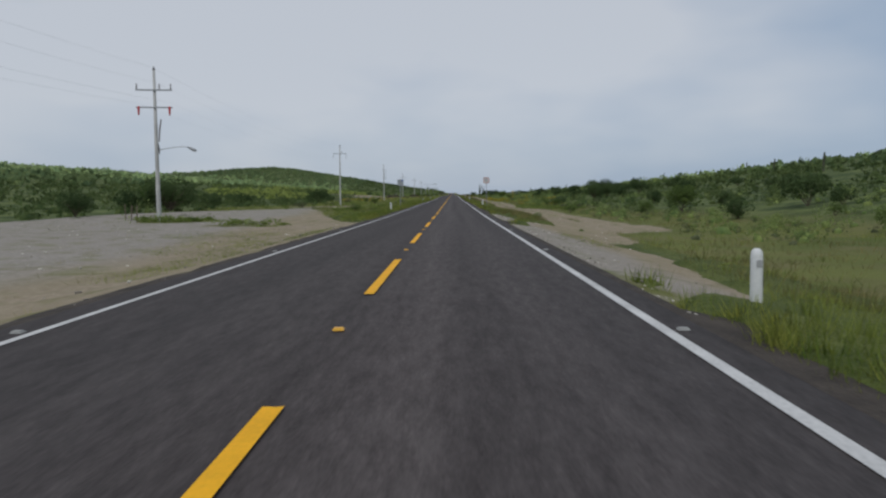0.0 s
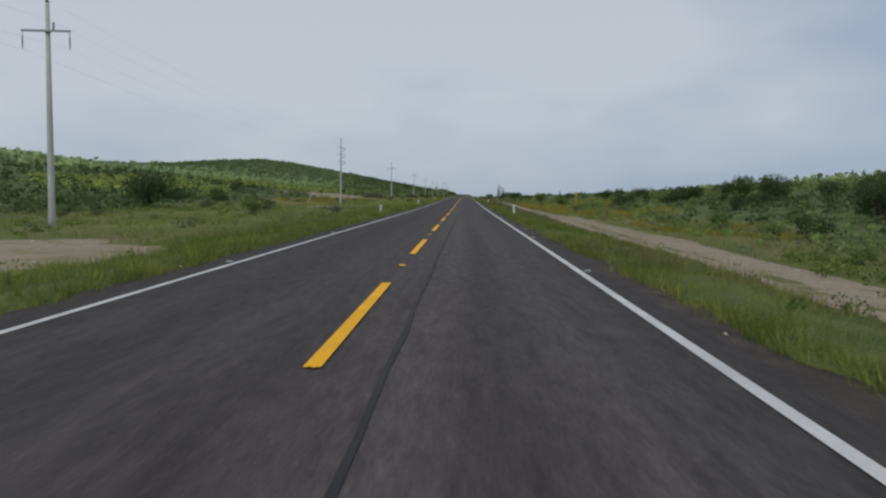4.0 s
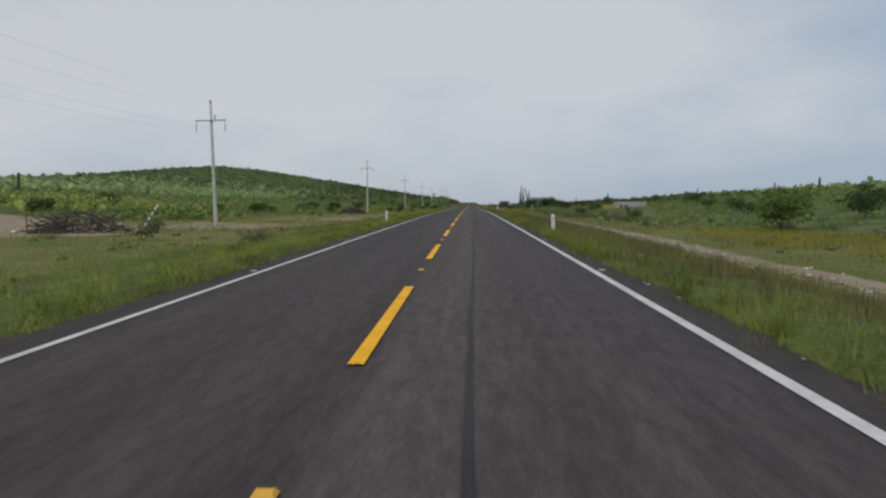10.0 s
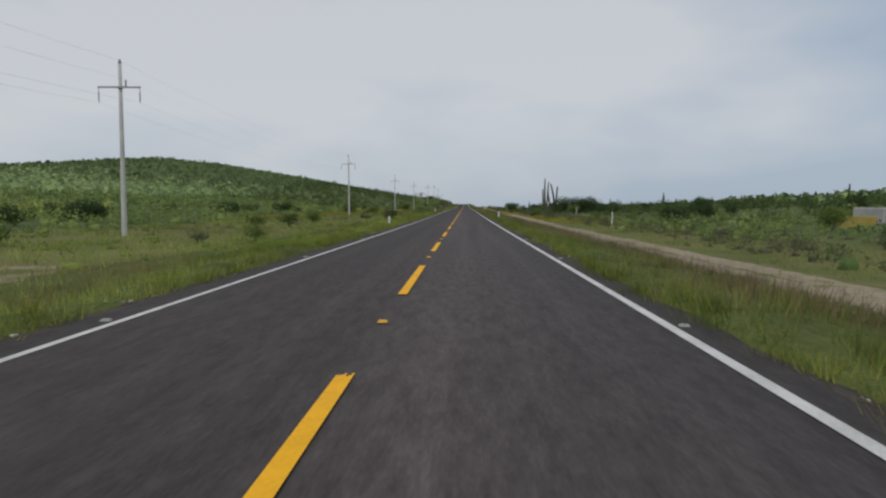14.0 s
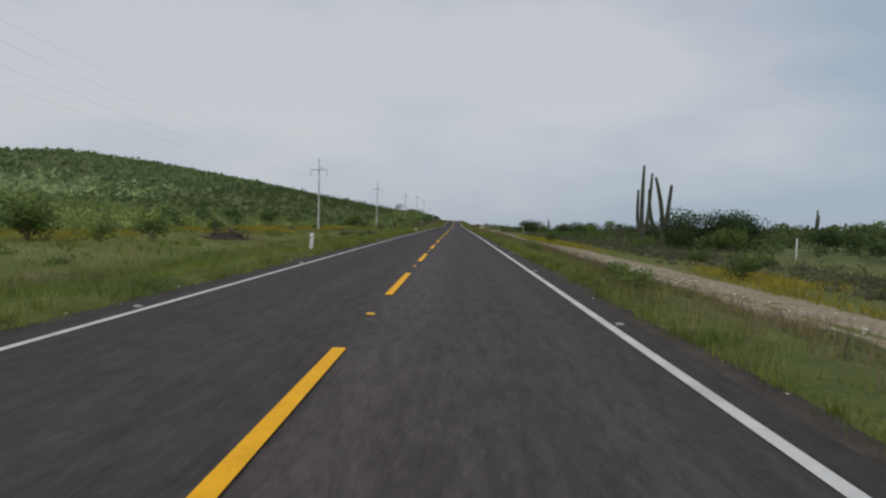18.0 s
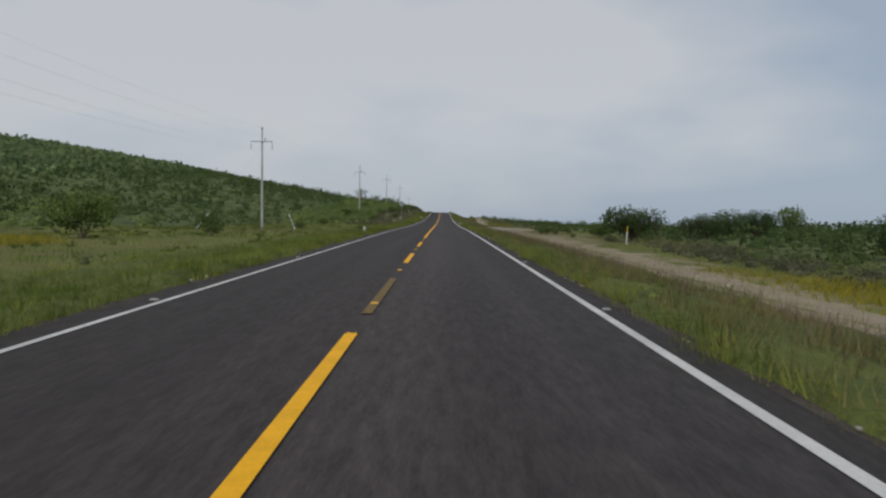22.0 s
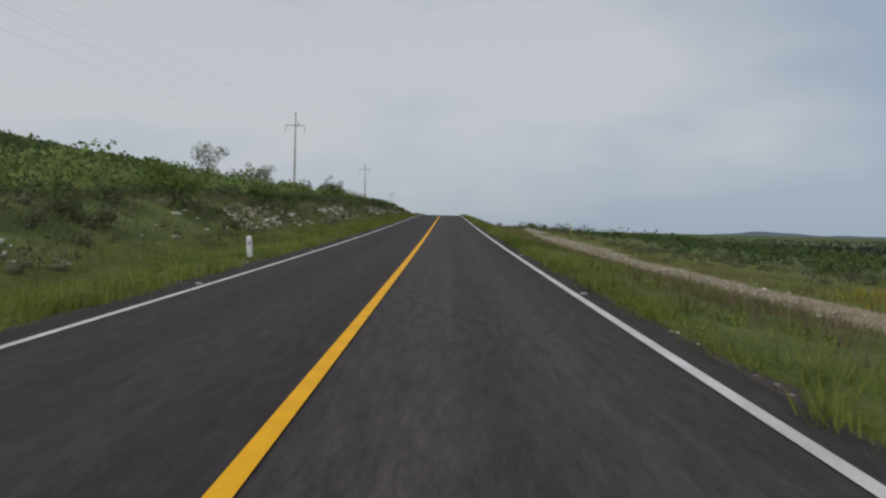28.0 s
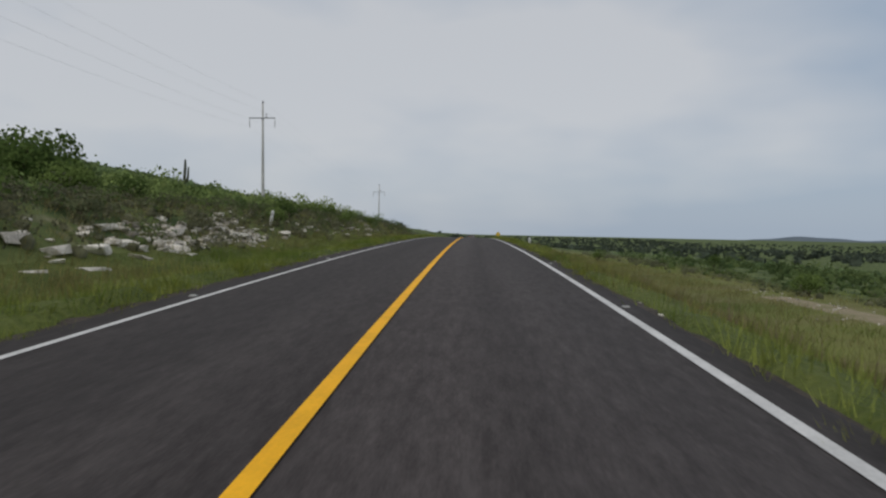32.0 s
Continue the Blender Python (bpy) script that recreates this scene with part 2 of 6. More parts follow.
M_SCRUB_DRY = foliage("grey_brown_scrub", (0.116, 0.121, 0.0715), (0.237, 0.237, 0.138), scale=0.3)
M_GRASS = foliage("verge_grass", (0.13, 0.195, 0.0317), (0.376, 0.42, 0.0991), scale=0.25, soft=1.1, thin=0.45, plant=0.62)
M_GRASS_DRY = foliage("dry_verge_grass", (0.167, 0.16, 0.0517), (0.37, 0.327, 0.13), scale=0.25, soft=1.1, thin=0.45, plant=0.62)
M_GRASS_FRESH = foliage("fresh_verge_grass", (0.2072, 0.2912, 0.04704), (0.5376, 0.5936, 0.14), scale=0.25, soft=1.1, thin=0.45, plant=0.62)
M_STRAW = foliage("straw_grass", (0.324, 0.2916, 0.1026), (0.6048, 0.5508, 0.216), scale=0.25, soft=1.1, thin=0.45, plant=0.62)
M_GRASS_EDGE = foliage("edge_grass", (0.143, 0.187, 0.0286), (0.407, 0.418, 0.088), scale=0.5, soft=1.1, thin=0.45, plant=0.62)
# Turf is darker than its blades: the shade between them is in the colour
M_TURF = material("shade_toned_matted_grass", (0.0546, 0.079, 0.0148), (0.131, 0.15, 0.0372), scale=0.6, rough=0.95, bump=1.0, fine=9.0, low=0.36, high=0.64, bump_dist=0.1)
M_SEED = foliage("grass_seed_heads", (0.2, 0.14, 0.1), (0.35, 0.26, 0.19), scale=0.5, soft=1.1, thin=0.45)
M_FLOWER = foliage("yellow_wild_flowers", (0.34, 0.29, 0.035), (0.56, 0.46, 0.06), scale=0.3, soft=1.0)


# ---- helpers for meshes ----
def fast_mesh(name, verts, faces, mat, smooth=False, puff=None, hue=None):
    """A mesh from arrays: verts (n, 3), faces (m, k); puff and hue: a soft normal and a tone for each vertex."""
    me = bpy.data.meshes.new(name)
    m, k = faces.shape
    me.vertices.add(len(verts))
    me.vertices.foreach_set("co", np.asarray(verts, np.float32).ravel())
    me.loops.add(m * k)
    me.loops.foreach_set("vertex_index", np.asarray(faces, np.int32).ravel())
    me.polygons.add(m)
    me.polygons.foreach_set("loop_start", np.arange(m, dtype=np.int32) * k)
    if smooth:
        me.polygons.foreach_set("use_smooth", np.ones(m, bool))
    me.update(calc_edges=True)
    me.materials.append(mat)
    if puff is not None:
        me.attributes.new("puff", "FLOAT_VECTOR", "POINT").data.foreach_set("vector", np.asarray(puff, np.float32).ravel())
    if hue is not None:
        me.attributes.new("hue", "FLOAT", "POINT").data.foreach_set("value", np.asarray(hue, np.float32).ravel())
    return me


def bm_mesh(name, bm, mat, smooth=False):
    me = bpy.data.meshes.new(name)
    for f in bm.faces:
        f.smooth = smooth
    bm.to_mesh(me)
    bm.free()
    me.materials.append(mat)
    return me


def part(name, me, parent, label="", m=None):
    ob = new(name, me)
    ob.parent = parent
    if m is not None:
        ob.matrix_basis = m
    if label:
        ob["label"] = label
    return ob


def thing(name, m, label, category, group="", kind="", me=None):
    ob = new(name, me)
    ob.matrix_basis = m
    return tagged(ob, label, category, group, kind)


def box_bm(sx, sy, sz, at=(0, 0, 0), bevel=0.0, bm=None):
    bm = bm or bmesh.new()
    got = bmesh.ops.create_cube(bm, size=1.0, matrix=Matrix.LocRotScale(at, None, (sx, sy, sz)))
    if bevel:
        edges = list({e for v in got["verts"] for e in v.link_edges})
        bmesh.ops.bevel(bm, geom=edges, offset=bevel, segments=2, profile=0.5, affect="EDGES")
    return bm


def tube_bm(points, radii, sides=8, bm=None):
    """A capped tube through the points, with a radius at each."""
    bm = bm or bmesh.new()
    rings = []
    pts = [Vector(p) for p in points]
    for i, p in enumerate(pts):
        way = (pts[min(i + 1, len(pts) - 1)] - pts[max(i - 1, 0)]).normalized()
        ref = Vector((0, 1, 0)) if abs(way.z) > 0.7 else Vector((0, 0, 1))
        a = way.cross(ref).normalized()
        b = way.cross(a)
        rings.append([bm.verts.new(p + radii[i] * (math.cos(k * math.tau / sides) * a + math.sin(k * math.tau / sides) * b)) for k in range(sides)])
    for r, s in zip(rings, rings[1:]):
        for k in range(sides):
            bm.faces.new((r[k], r[(k + 1) % sides], s[(k + 1) % sides], s[k]))
    bm.faces.new(rings[0][::-1])
    bm.faces.new(rings[-1])
    bmesh.ops.recalc_face_normals(bm, faces=bm.faces[:])
    return bm


def smooth_step(v, a, b):
    u = np.clip((np.asarray(v, float) - a) / (b - a), 0, 1)
    return u * u * (3 - 2 * u)


def value_noise(x, y, cell, seed=0):
    """Smooth noise from 0 to 1 over the plan, with features about one cell wide."""
    u, v = np.asarray(x, float) / cell, np.asarray(y, float) / cell
    i, j = np.floor(u), np.floor(v)
    u, v = u - i, v - j
    u, v = u * u * (3 - 2 * u), v * v * (3 - 2 * v)

    def corner(a, b):
        k = np.sin(a * 127.1 + b * 311.7 + seed * 74.7) * 43758.5453
        return k - np.floor(k)

    return (corner(i, j) * (1 - u) + corner(i + 1, j) * u) * (1 - v) + (corner(i, j + 1) * (1 - u) + corner(i + 1, j + 1) * u) * v


# ---- the lie of the land ----
_gy = np.arange(-400, 6000, 2.0)
_gg = np.tan(np.radians(np.interp(_gy, -60 + 30.0 * np.arange(len(GRADES)), GRADES)))
_gg[_gy > 1300] = 0
_gg[_gy < -60] = 0
_gz = np.concatenate([[0], np.cumsum((_gg[1:] + _gg[:-1]))])
_gz -= np.interp(0, _gy, _gz)


def road_z(y):
    return np.interp(y, _gy, _gz)


TRACK_Y = [40, 55, 80, 95, 112, 160, 195, 250, 300, 315, 335, 370, 415, 470, 490, 520, 570, 600, 640, 690, 716, 735, 748, 765, 780, 795, 830]
TRACK_NEAR = [9.6, 9.3, 9.4, 7.6, 8.8, 9.9, 10.4, 10.0, 9.9, 9.6, 10.1, 10.4, 9.0, 9.3, 10.2, 10.1, 9.6, 8.4, 9.2, 10.8, 10.7, 12.3, 13.0, 13.7, 14.6, 15.8, 18]
TRACK_FAR = [15.6, 15.4, 15.2, 14.2, 13.2, 15.0, 12.6, 12.6, 12.5, 12.0, 12.9, 13.2, 12.7, 13.8, 13.7, 12.4, 13.6, 14.4, 14.2, 13.0, 13.4, 16.4, 17.0, 16.7, 16.8, 17.0, 19]


def track_x(y):
    """The dirt track's middle, beside the road."""
    return (np.interp(y, TRACK_Y, TRACK_NEAR) + np.interp(y, TRACK_Y, TRACK_FAR)) / 2 + 0.12 * np.sin(np.asarray(y) / 11.0)


def track_half(y):
    return (np.interp(y, TRACK_Y, TRACK_FAR) - np.interp(y, TRACK_Y, TRACK_NEAR)) / 2 + 0.1 * np.sin(np.asarray(y) / 17.0)


def grass_edge(y, side):
    """How far from the road's middle the verge grass begins."""
    right = np.interp(y, [0, 22, 45, 60, 100, 165, 183, 200, 238, 330, 400, 455, 475, 555, 635, 668, 700], [4.5, 4.5, 4.9, 4.6, 4.5, 4.3, 4.8, 4.4, 4.0, 4.0, 4.2, 4.45, 4.3, 4.1, 4.2, 4.1, 3.95])
    return np.maximum(np.where(side > 0, right, 4.0) + 0.35 * (value_noise(y, 0 * y, 1.3, 5 + side) - 0.5) + 0.2 * (value_noise(y, 0 * y, 0.45, 9 + side) - 0.5), 3.92)


def waves(x, y):
    return (0.5 * np.sin(x * 0.11 + y * 0.063) + 0.35 * np.sin(x * 0.23 - y * 0.17 + 1.3) + 0.3 * np.sin(x * 0.041 + y * 0.029 + 0.5))


def ground_z(x, y):
    x, y = np.asarray(x, float), np.asarray(y, float)
    a = np.abs(x)
    rz = road_z(y)
    # left: shallow ditch, flat, then the long hill
    hill_h = np.interp(y, [0, 330, 400, 450, 480, 560, 600, 660, 720, 800, 900, 1000, 1400, 2500, 4000], [15.7, 17.4, 18.3, 16.1, 14.2, 12.8, 13.6, 16.8, 24.0, 31.6, 35.2, 36.2, 37, 20, 10])
    foot = np.interp(y, [205, 258, 300, 350, 500, 720], [50, 27, 30, 50, 50, 20])
    up = np.clip((a - foot) / (230 - foot), 0, None)
    hill = hill_h * np.where(up < 1, up, 1 - 0.25 * np.tanh(up - 1))
    bank = 2.4 * smooth_step(y, 640, 710) * smooth_step(a, 6.5, 12.8)
    left = rz - 0.5 * np.interp(a, [4.3, 5.6, 8.0], [0, 0.5, 1.0]) + hill + bank
    # right: lower ground with the track, a low ridge early on, a plain later
    drop = 0.85 + 1.3 * smooth_step(y, 670, 770)
    far_h = np.interp(y, [0, 100, 200, 300, 400, 500, 600, 700, 900], [19.5, 18, 15.5, 12.8, 9, 7.3, 5.8, 2.0, 0])
    ridge = far_h * np.clip((a - 24) / 136, 0, 1.25)
    fall = -smooth_step(y, 600, 780) * np.clip((a - 18) * 0.075, 0, 24)
    right = rz - drop * np.interp(a, [4.3, 6.0, 9.6], [0, 0.28, 1.0]) + ridge + fall
    z = np.where(x < 0, left, right)
    rough = waves(x, y) * np.clip((a - 6) / 30, 0, 1)
    # dead level beyond the far end
    far = smooth_step(y, 1000, 3000)
    z = z * (1 - far) + far * (-60 + 0.9 * hill * (x < 0))
    z = z - (rz - 0) * smooth_step(a, 60, 500) * (1 - far)
    return z + 0.35 * rough - 0.1 * (a > 4.05)


# x, y, radius x, radius y of bare or gravelly spots, and how bare where grass still grows
BARE = [
    (-19, 113, 13, 6.0), (-6.5, 136, 2.5, 7),
    (-37, 273, 16, 15), (-15, 311, 2.4, 3.5), (-19, 288, 9, 10, 0.5), (-30, 256, 12, 6, 0.55), (-12.5, 303, 4.0, 12, 0.4), (-15, 322, 6, 13, 0.35), (-22, 318, 5, 12, 0.36), (-13, 342, 3, 10, 0.36), (-11.5, 654, 3.6, 17, 0.24), (-10.5, 680, 2.6, 12, 0.24), (-10, 788, 1.6, 10, 0.22), (-10.4, 716, 1.6, 9, 0.36), (-10.4, 735, 1.6, 9, 0.36), (-26, 205, 8, 9, 0.36), (14, 560, 3, 20, 0.36),
    (5.4, 24, 2.6, 14), (7.8, 36, 3.1, 9), (11.8, 47, 4.0, 8), (8.2, 26, 2.2, 7, 0.45), (5.0, 46, 0.8, 9), (6.9, 89, 2.3, 9, 0.7), (8.0, 651, 6.0, 16, 0.8), (14.5, 648, 5, 16, 0.5), (16, 606, 4, 24, 0.4), (20, 626, 6, 22, 0.34), (-18, 182, 4, 9, 0.45), (-28, 200, 8, 12, 0.48), (-35, 230, 8, 11, 0.55),
]


def bare(x, y):
    x, y = np.asarray(x, float), np.asarray(y, float)
    w = 0.35 * waves(x * 5, y * 5) + 0.15 * waves(x * 17, y * 15)
    v = np.zeros(np.broadcast(x, y).shape)
    for cx, cy, rx, ry, *weight in BARE:
        d = np.sqrt(((x - cx) / rx) ** 2 + ((y - cy) / ry) ** 2)
        v = np.maximum(v, (weight[0] if weight else 1.0) * (1 - smooth_step(d + 0.5 * w, 0.7, 1.15)))
    # the gravel lay-by, a long wedge that narrows away from the road
    inner = 3.1 + 0.27 * np.clip(y - 36, 0, None) + 0.8 * w
    outer = 52.4 - 0.283 * np.clip(y, 20, None) + 3 * w
    layby = smooth_step(-x, inner, inner + 1.2) * (1 - smooth_step(-x, outer - 2, outer + 2)) * (x < 0)
    island = smooth_step(np.sqrt(((x + 20.5) / 3.5) ** 2 + ((y - 50) / 2.6) ** 2) + 0.4 * w, 0.7, 1.2)
    island2 = smooth_step(np.sqrt(((x + 13) / 3.0) ** 2 + ((y - 44) / 1.6) ** 2) + 0.4 * w, 0.7, 1.2)
    v = np.maximum(v, layby * island * island2)
    track = 1 - smooth_step(np.abs(x - track_x(y)) + 0.6 * w, track_half(y) - 0.3, track_half(y) + 0.35)
    # grass along the middle, where the track is wide
    track = track * (1 - 0.7 * (1 - smooth_step(np.abs(x - track_x(y)) + 0.3 * w, 0.15, 0.5)) * smooth_step(track_half(y), 1.1, 1.4))
    return np.maximum(v, 0.95 * track * smooth_step(y, 38, 46) * (1 - smooth_step(y, 660, 670) * (1 - smooth_step(y, 674, 688))) * (1 - smooth_step(y, 800, 840)))


def grey_gravel(x, y):
    """The grey chippings of the lay-by, behind a strip of tan dirt along the road, and of the opening beyond the sign."""
    x, y = np.asarray(x, float), np.asarray(y, float)
    w = 0.6 * waves(x * 5, y * 5)
    opening = 0.9 * (1 - smooth_step(np.sqrt(((x - 9) / 8) ** 2 + ((y - 650) / 18) ** 2) + 0.4 * w, 0.6, 1.1))
    strip_right = 0.9 * (1 - smooth_step(x + 0.6 * w, 5.6, 6.8)) * (x > 3) * (1 - smooth_step(y, 50, 62))
    return opening + strip_right + smooth_step(-x + w, 8.0 + 0.12 * np.clip(y - 20, 0, 60), 11.5 + 0.12 * np.clip(y - 20, 0, 60)) * (y < 110)


def scrubby(x, y):
    """How far the ground lies under thick scrub."""
    x, y = np.asarray(x, float), np.asarray(y, float)
    left = smooth_step(-x - 3 * np.sin(y / 13.0), 29, 35) * (1 - 0.25 * (y > 640)) + smooth_step(y, 640, 660) * smooth_step(-x, 7.8, 10)
    right = smooth_step(x - 3 * np.sin(y / 23.0), 21, 30)
    return np.clip(left + right, 0, 1)


def turf_height(x, y):
    """How high the matted grass of the verge stands over the soil, in mounds."""
    x, y = np.asarray(x, float), np.asarray(y, float)
    a = np.abs(x)
    side = np.sign(x)
    mound = 0.2 + 0.75 * value_noise(x, y, 1.0, 61) * (0.45 + 0.55 * value_noise(x, y, 0.5, 62)) + 0.5 * value_noise(x, y, 5.0, 63)
    inner = smooth_step(a - np.where(side > 0, grass_edge(y, 1), grass_edge(y, -1)), -0.06, 0.38)
    reach = np.where((side < 0) & (y > 648), 8.0, 9.4)
    rise = inner * (1 - smooth_step(a, reach, reach + 1.1))
    return 0.3 * mound * rise * (1 - smooth_step(bare(x, y), 0.25, 0.5))


# ---- the ground ----
def ground_material():
    m = bpy.data.materials.new("desert_ground")
    m.use_nodes = True
    n, l = m.node_tree.nodes, m.node_tree.links
    b = n["Principled BSDF"]
    b.inputs["Roughness"].default_value, b.inputs["Specular IOR Level"].default_value = 0.95, 0.1
    geo = n.new("ShaderNodeNewGeometry")

    def noise_node(scale, detail=5.0):
        t = n.new("ShaderNodeTexNoise")
        t.inputs["Scale"].default_value, t.inputs["Detail"].default_value = scale, detail
        l.new(geo.outputs["Position"], t.inputs["Vector"])
        return t.outputs[0]

    def ramp(src, lo, hi, c0, c1):
        r = n.new("ShaderNodeValToRGB")
        r.color_ramp.elements[0].position, r.color_ramp.elements[1].position = lo, hi
        r.color_ramp.elements[0].color, r.color_ramp.elements[1].color = (*c0, 1), (*c1, 1)
        l.new(src, r.inputs[0])
        return r.outputs[0]

    def mix(fac, a, c):
        x = n.new("ShaderNodeMix")
        x.data_type = "RGBA"
        l.new(fac, x.inputs[0])
        l.new(a, x.inputs[6])
        l.new(c, x.inputs[7])
        return x.outputs[2]

    green = ramp(noise_node(0.12), 0.35, 0.65, (0.105, 0.13, 0.035), (0.17, 0.18, 0.055))
    dry = ramp(noise_node(1.7), 0.3, 0.7, (0.125, 0.118, 0.046), (0.2, 0.18, 0.082))
    gravel = ramp(noise_node(6.0), 0.3, 0.7, (0.24, 0.192, 0.135), (0.38, 0.318, 0.23))
    sand = ramp(noise_node(3.5), 0.3, 0.7, (0.24, 0.195, 0.13), (0.38, 0.318, 0.22))
    patch = ramp(noise_node(0.35), 0.45, 0.62, (0, 0, 0), (0.8, 0.8, 0.8))
    veg = mix(patch, green, dry)
    under = ramp(noise_node(0.4), 0.4, 0.6, (0.055, 0.08, 0.03), (0.135, 0.165, 0.06))
    thick = n.new("ShaderNodeAttribute")
    thick.attribute_name = "scrub"
    veg = mix(thick.outputs["Fac"], veg, under)
    at = n.new("ShaderNodeAttribute")
    at.attribute_name = "bare"
    add = n.new("ShaderNodeMath")
    add.operation = "MULTIPLY_ADD"
    add.inputs[1].default_value = 1.0
    l.new(noise_node(0.6, 7.0), add.inputs[0])
    l.new(at.outputs["Fac"], add.inputs[2])
    edge = ramp(add.outputs[0], 0.82, 1.12, (0, 0, 0), (1, 1, 1))
    streaks = n.new("ShaderNodeMapping")
    streaks.inputs["Scale"].default_value = (1.1, 0.09, 1.0)
    l.new(geo.outputs["Position"], streaks.inputs[0])
    ruts = n.new("ShaderNodeTexNoise")
    ruts.inputs["Scale"].default_value = 1.0
    l.new(streaks.outputs[0], ruts.inputs["Vector"])
    sand = mix(ramp(ruts.outputs[0], 0.42, 0.6, (0, 0, 0), (0.55, 0.55, 0.55)), sand, ramp(noise_node(14.0), 0.3, 0.7, (0.16, 0.14, 0.075), (0.26, 0.23, 0.135)))
    stony = ramp(noise_node(0.09, 2.0), 0.36, 0.54, (0, 0, 0), (1, 1, 1))
    weeds = ramp(noise_node(0.9, 6.0), 0.52, 0.68, (1, 1, 1), (0.45, 0.45, 0.45))
    thin = n.new("ShaderNodeMath")
    thin.operation = "MULTIPLY"
    l.new(edge, thin.inputs[0])
    l.new(weeds, thin.inputs[1])
    chips = n.new("ShaderNodeAttribute")
    chips.attribute_name = "gravel"
    chippings = ramp(noise_node(7.0), 0.3, 0.7, (0.245, 0.218, 0.188), (0.36, 0.328, 0.285))
    dirt = mix(chips.outputs["Fac"], mix(stony, sand, gravel), chippings)
    l.new(mix(thin.outputs[0], veg, dirt), b.inputs["Base Color"])
    bp = n.new("ShaderNodeBump")
    bp.inputs["Strength"].default_value, bp.inputs["Distance"].default_value = 0.7, 0.06
    l.new(noise_node(9.0), bp.inputs["Height"])
    l.new(bp.outputs[0], b.inputs["Normal"])
    return m


def lines(*spans):
    return np.unique(np.concatenate([np.arange(a, b, s) for a, b, s in spans]))


GX = lines((4.1, 14, 0.6), (14, 40, 1.5), (40, 120, 6), (120, 400, 20), (400, 1000, 60), (1000, 4600, 300))
GX = np.concatenate([-GX[::-1], [0.0], GX])
GY = lines((-400, -30, 30), (-30, 900, 2.0), (900, 1400, 15), (1400, 4900, 125))
gxx, gyy = np.meshgrid(GX, GY)
gzz = ground_z(gxx, gyy)
gzz[:, len(GX) // 2] -= 0.25
nx = len(GX)
gi = (np.arange(len(GY) - 1)[:, None] * nx + np.arange(nx - 1)[None]).ravel()
g_me = fast_mesh("ground", np.stack([gxx, gyy, gzz], -1).reshape(-1, 3), np.stack([gi, gi + 1, gi + 1 + nx, gi + nx], 1), ground_material(), True)
g_at = g_me.attributes.new("bare", "FLOAT", "POINT")
g_at.data.foreach_set("value", bare(gxx, gyy).astype(np.float32).ravel())
g_gr = g_me.attributes.new("gravel", "FLOAT", "POINT")
g_gr.data.foreach_set("value", grey_gravel(gxx, gyy).astype(np.float32).ravel())
g_sc = g_me.attributes.new("scrub", "FLOAT", "POINT")
g_sc.data.foreach_set("value", scrubby(gxx, gyy).astype(np.float32).ravel())
# Blue-grey of the distance haze is put into the ridge's base colour
M_FAR_HILLS = material("haze_tinted_far_hills", (0.10, 0.13, 0.155), (0.14, 0.17, 0.195), scale=0.002, rough=1.0, bump=0.0, fine=0.02)


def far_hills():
    """A low ridge on the horizon beyond the plain, tinted with painted haze."""
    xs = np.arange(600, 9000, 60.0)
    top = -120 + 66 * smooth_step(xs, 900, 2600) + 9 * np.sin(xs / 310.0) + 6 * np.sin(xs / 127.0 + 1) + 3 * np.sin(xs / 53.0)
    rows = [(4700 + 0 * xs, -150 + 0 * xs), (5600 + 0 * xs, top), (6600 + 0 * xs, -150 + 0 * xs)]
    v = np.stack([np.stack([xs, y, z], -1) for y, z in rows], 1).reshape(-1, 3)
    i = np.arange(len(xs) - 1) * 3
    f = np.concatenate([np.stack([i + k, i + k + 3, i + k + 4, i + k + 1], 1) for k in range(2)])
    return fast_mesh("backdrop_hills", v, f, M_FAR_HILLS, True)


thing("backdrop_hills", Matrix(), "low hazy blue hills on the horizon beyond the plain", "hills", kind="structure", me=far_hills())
thing("ground", Matrix(), "dry desert ground with green scrub grass and pale sandy patches", "ground", kind="structure", me=g_me)


# ---- the road ----
def strip(name, x0, x1, y0, y1, lift, mat, step=2.5, skirt=0.0):
    """A strip that follows the road between two offsets, with turned-down sides."""
    ys = np.unique(np.append(np.arange(y0, y1, step), y1))
    crown = lambda x: -0.004 * abs(x)
    cols = [(x0, -skirt), (x0, 0.0), (x1, 0.0), (x1, -skirt)]
    v = np.stack([np.stack([np.full_like(ys, x), ys, road_z(ys) + lift + crown(x) + d], -1) for x, d in cols], 1).reshape(-1, 3)
    i = np.arange(len(ys) - 1)
    f = np.concatenate([np.stack([4 * i + k, 4 * i + k + 1, 4 * i + k + 5, 4 * i + k + 4], 1) for k in range(3)])
    return fast_mesh(name, v, f, mat)


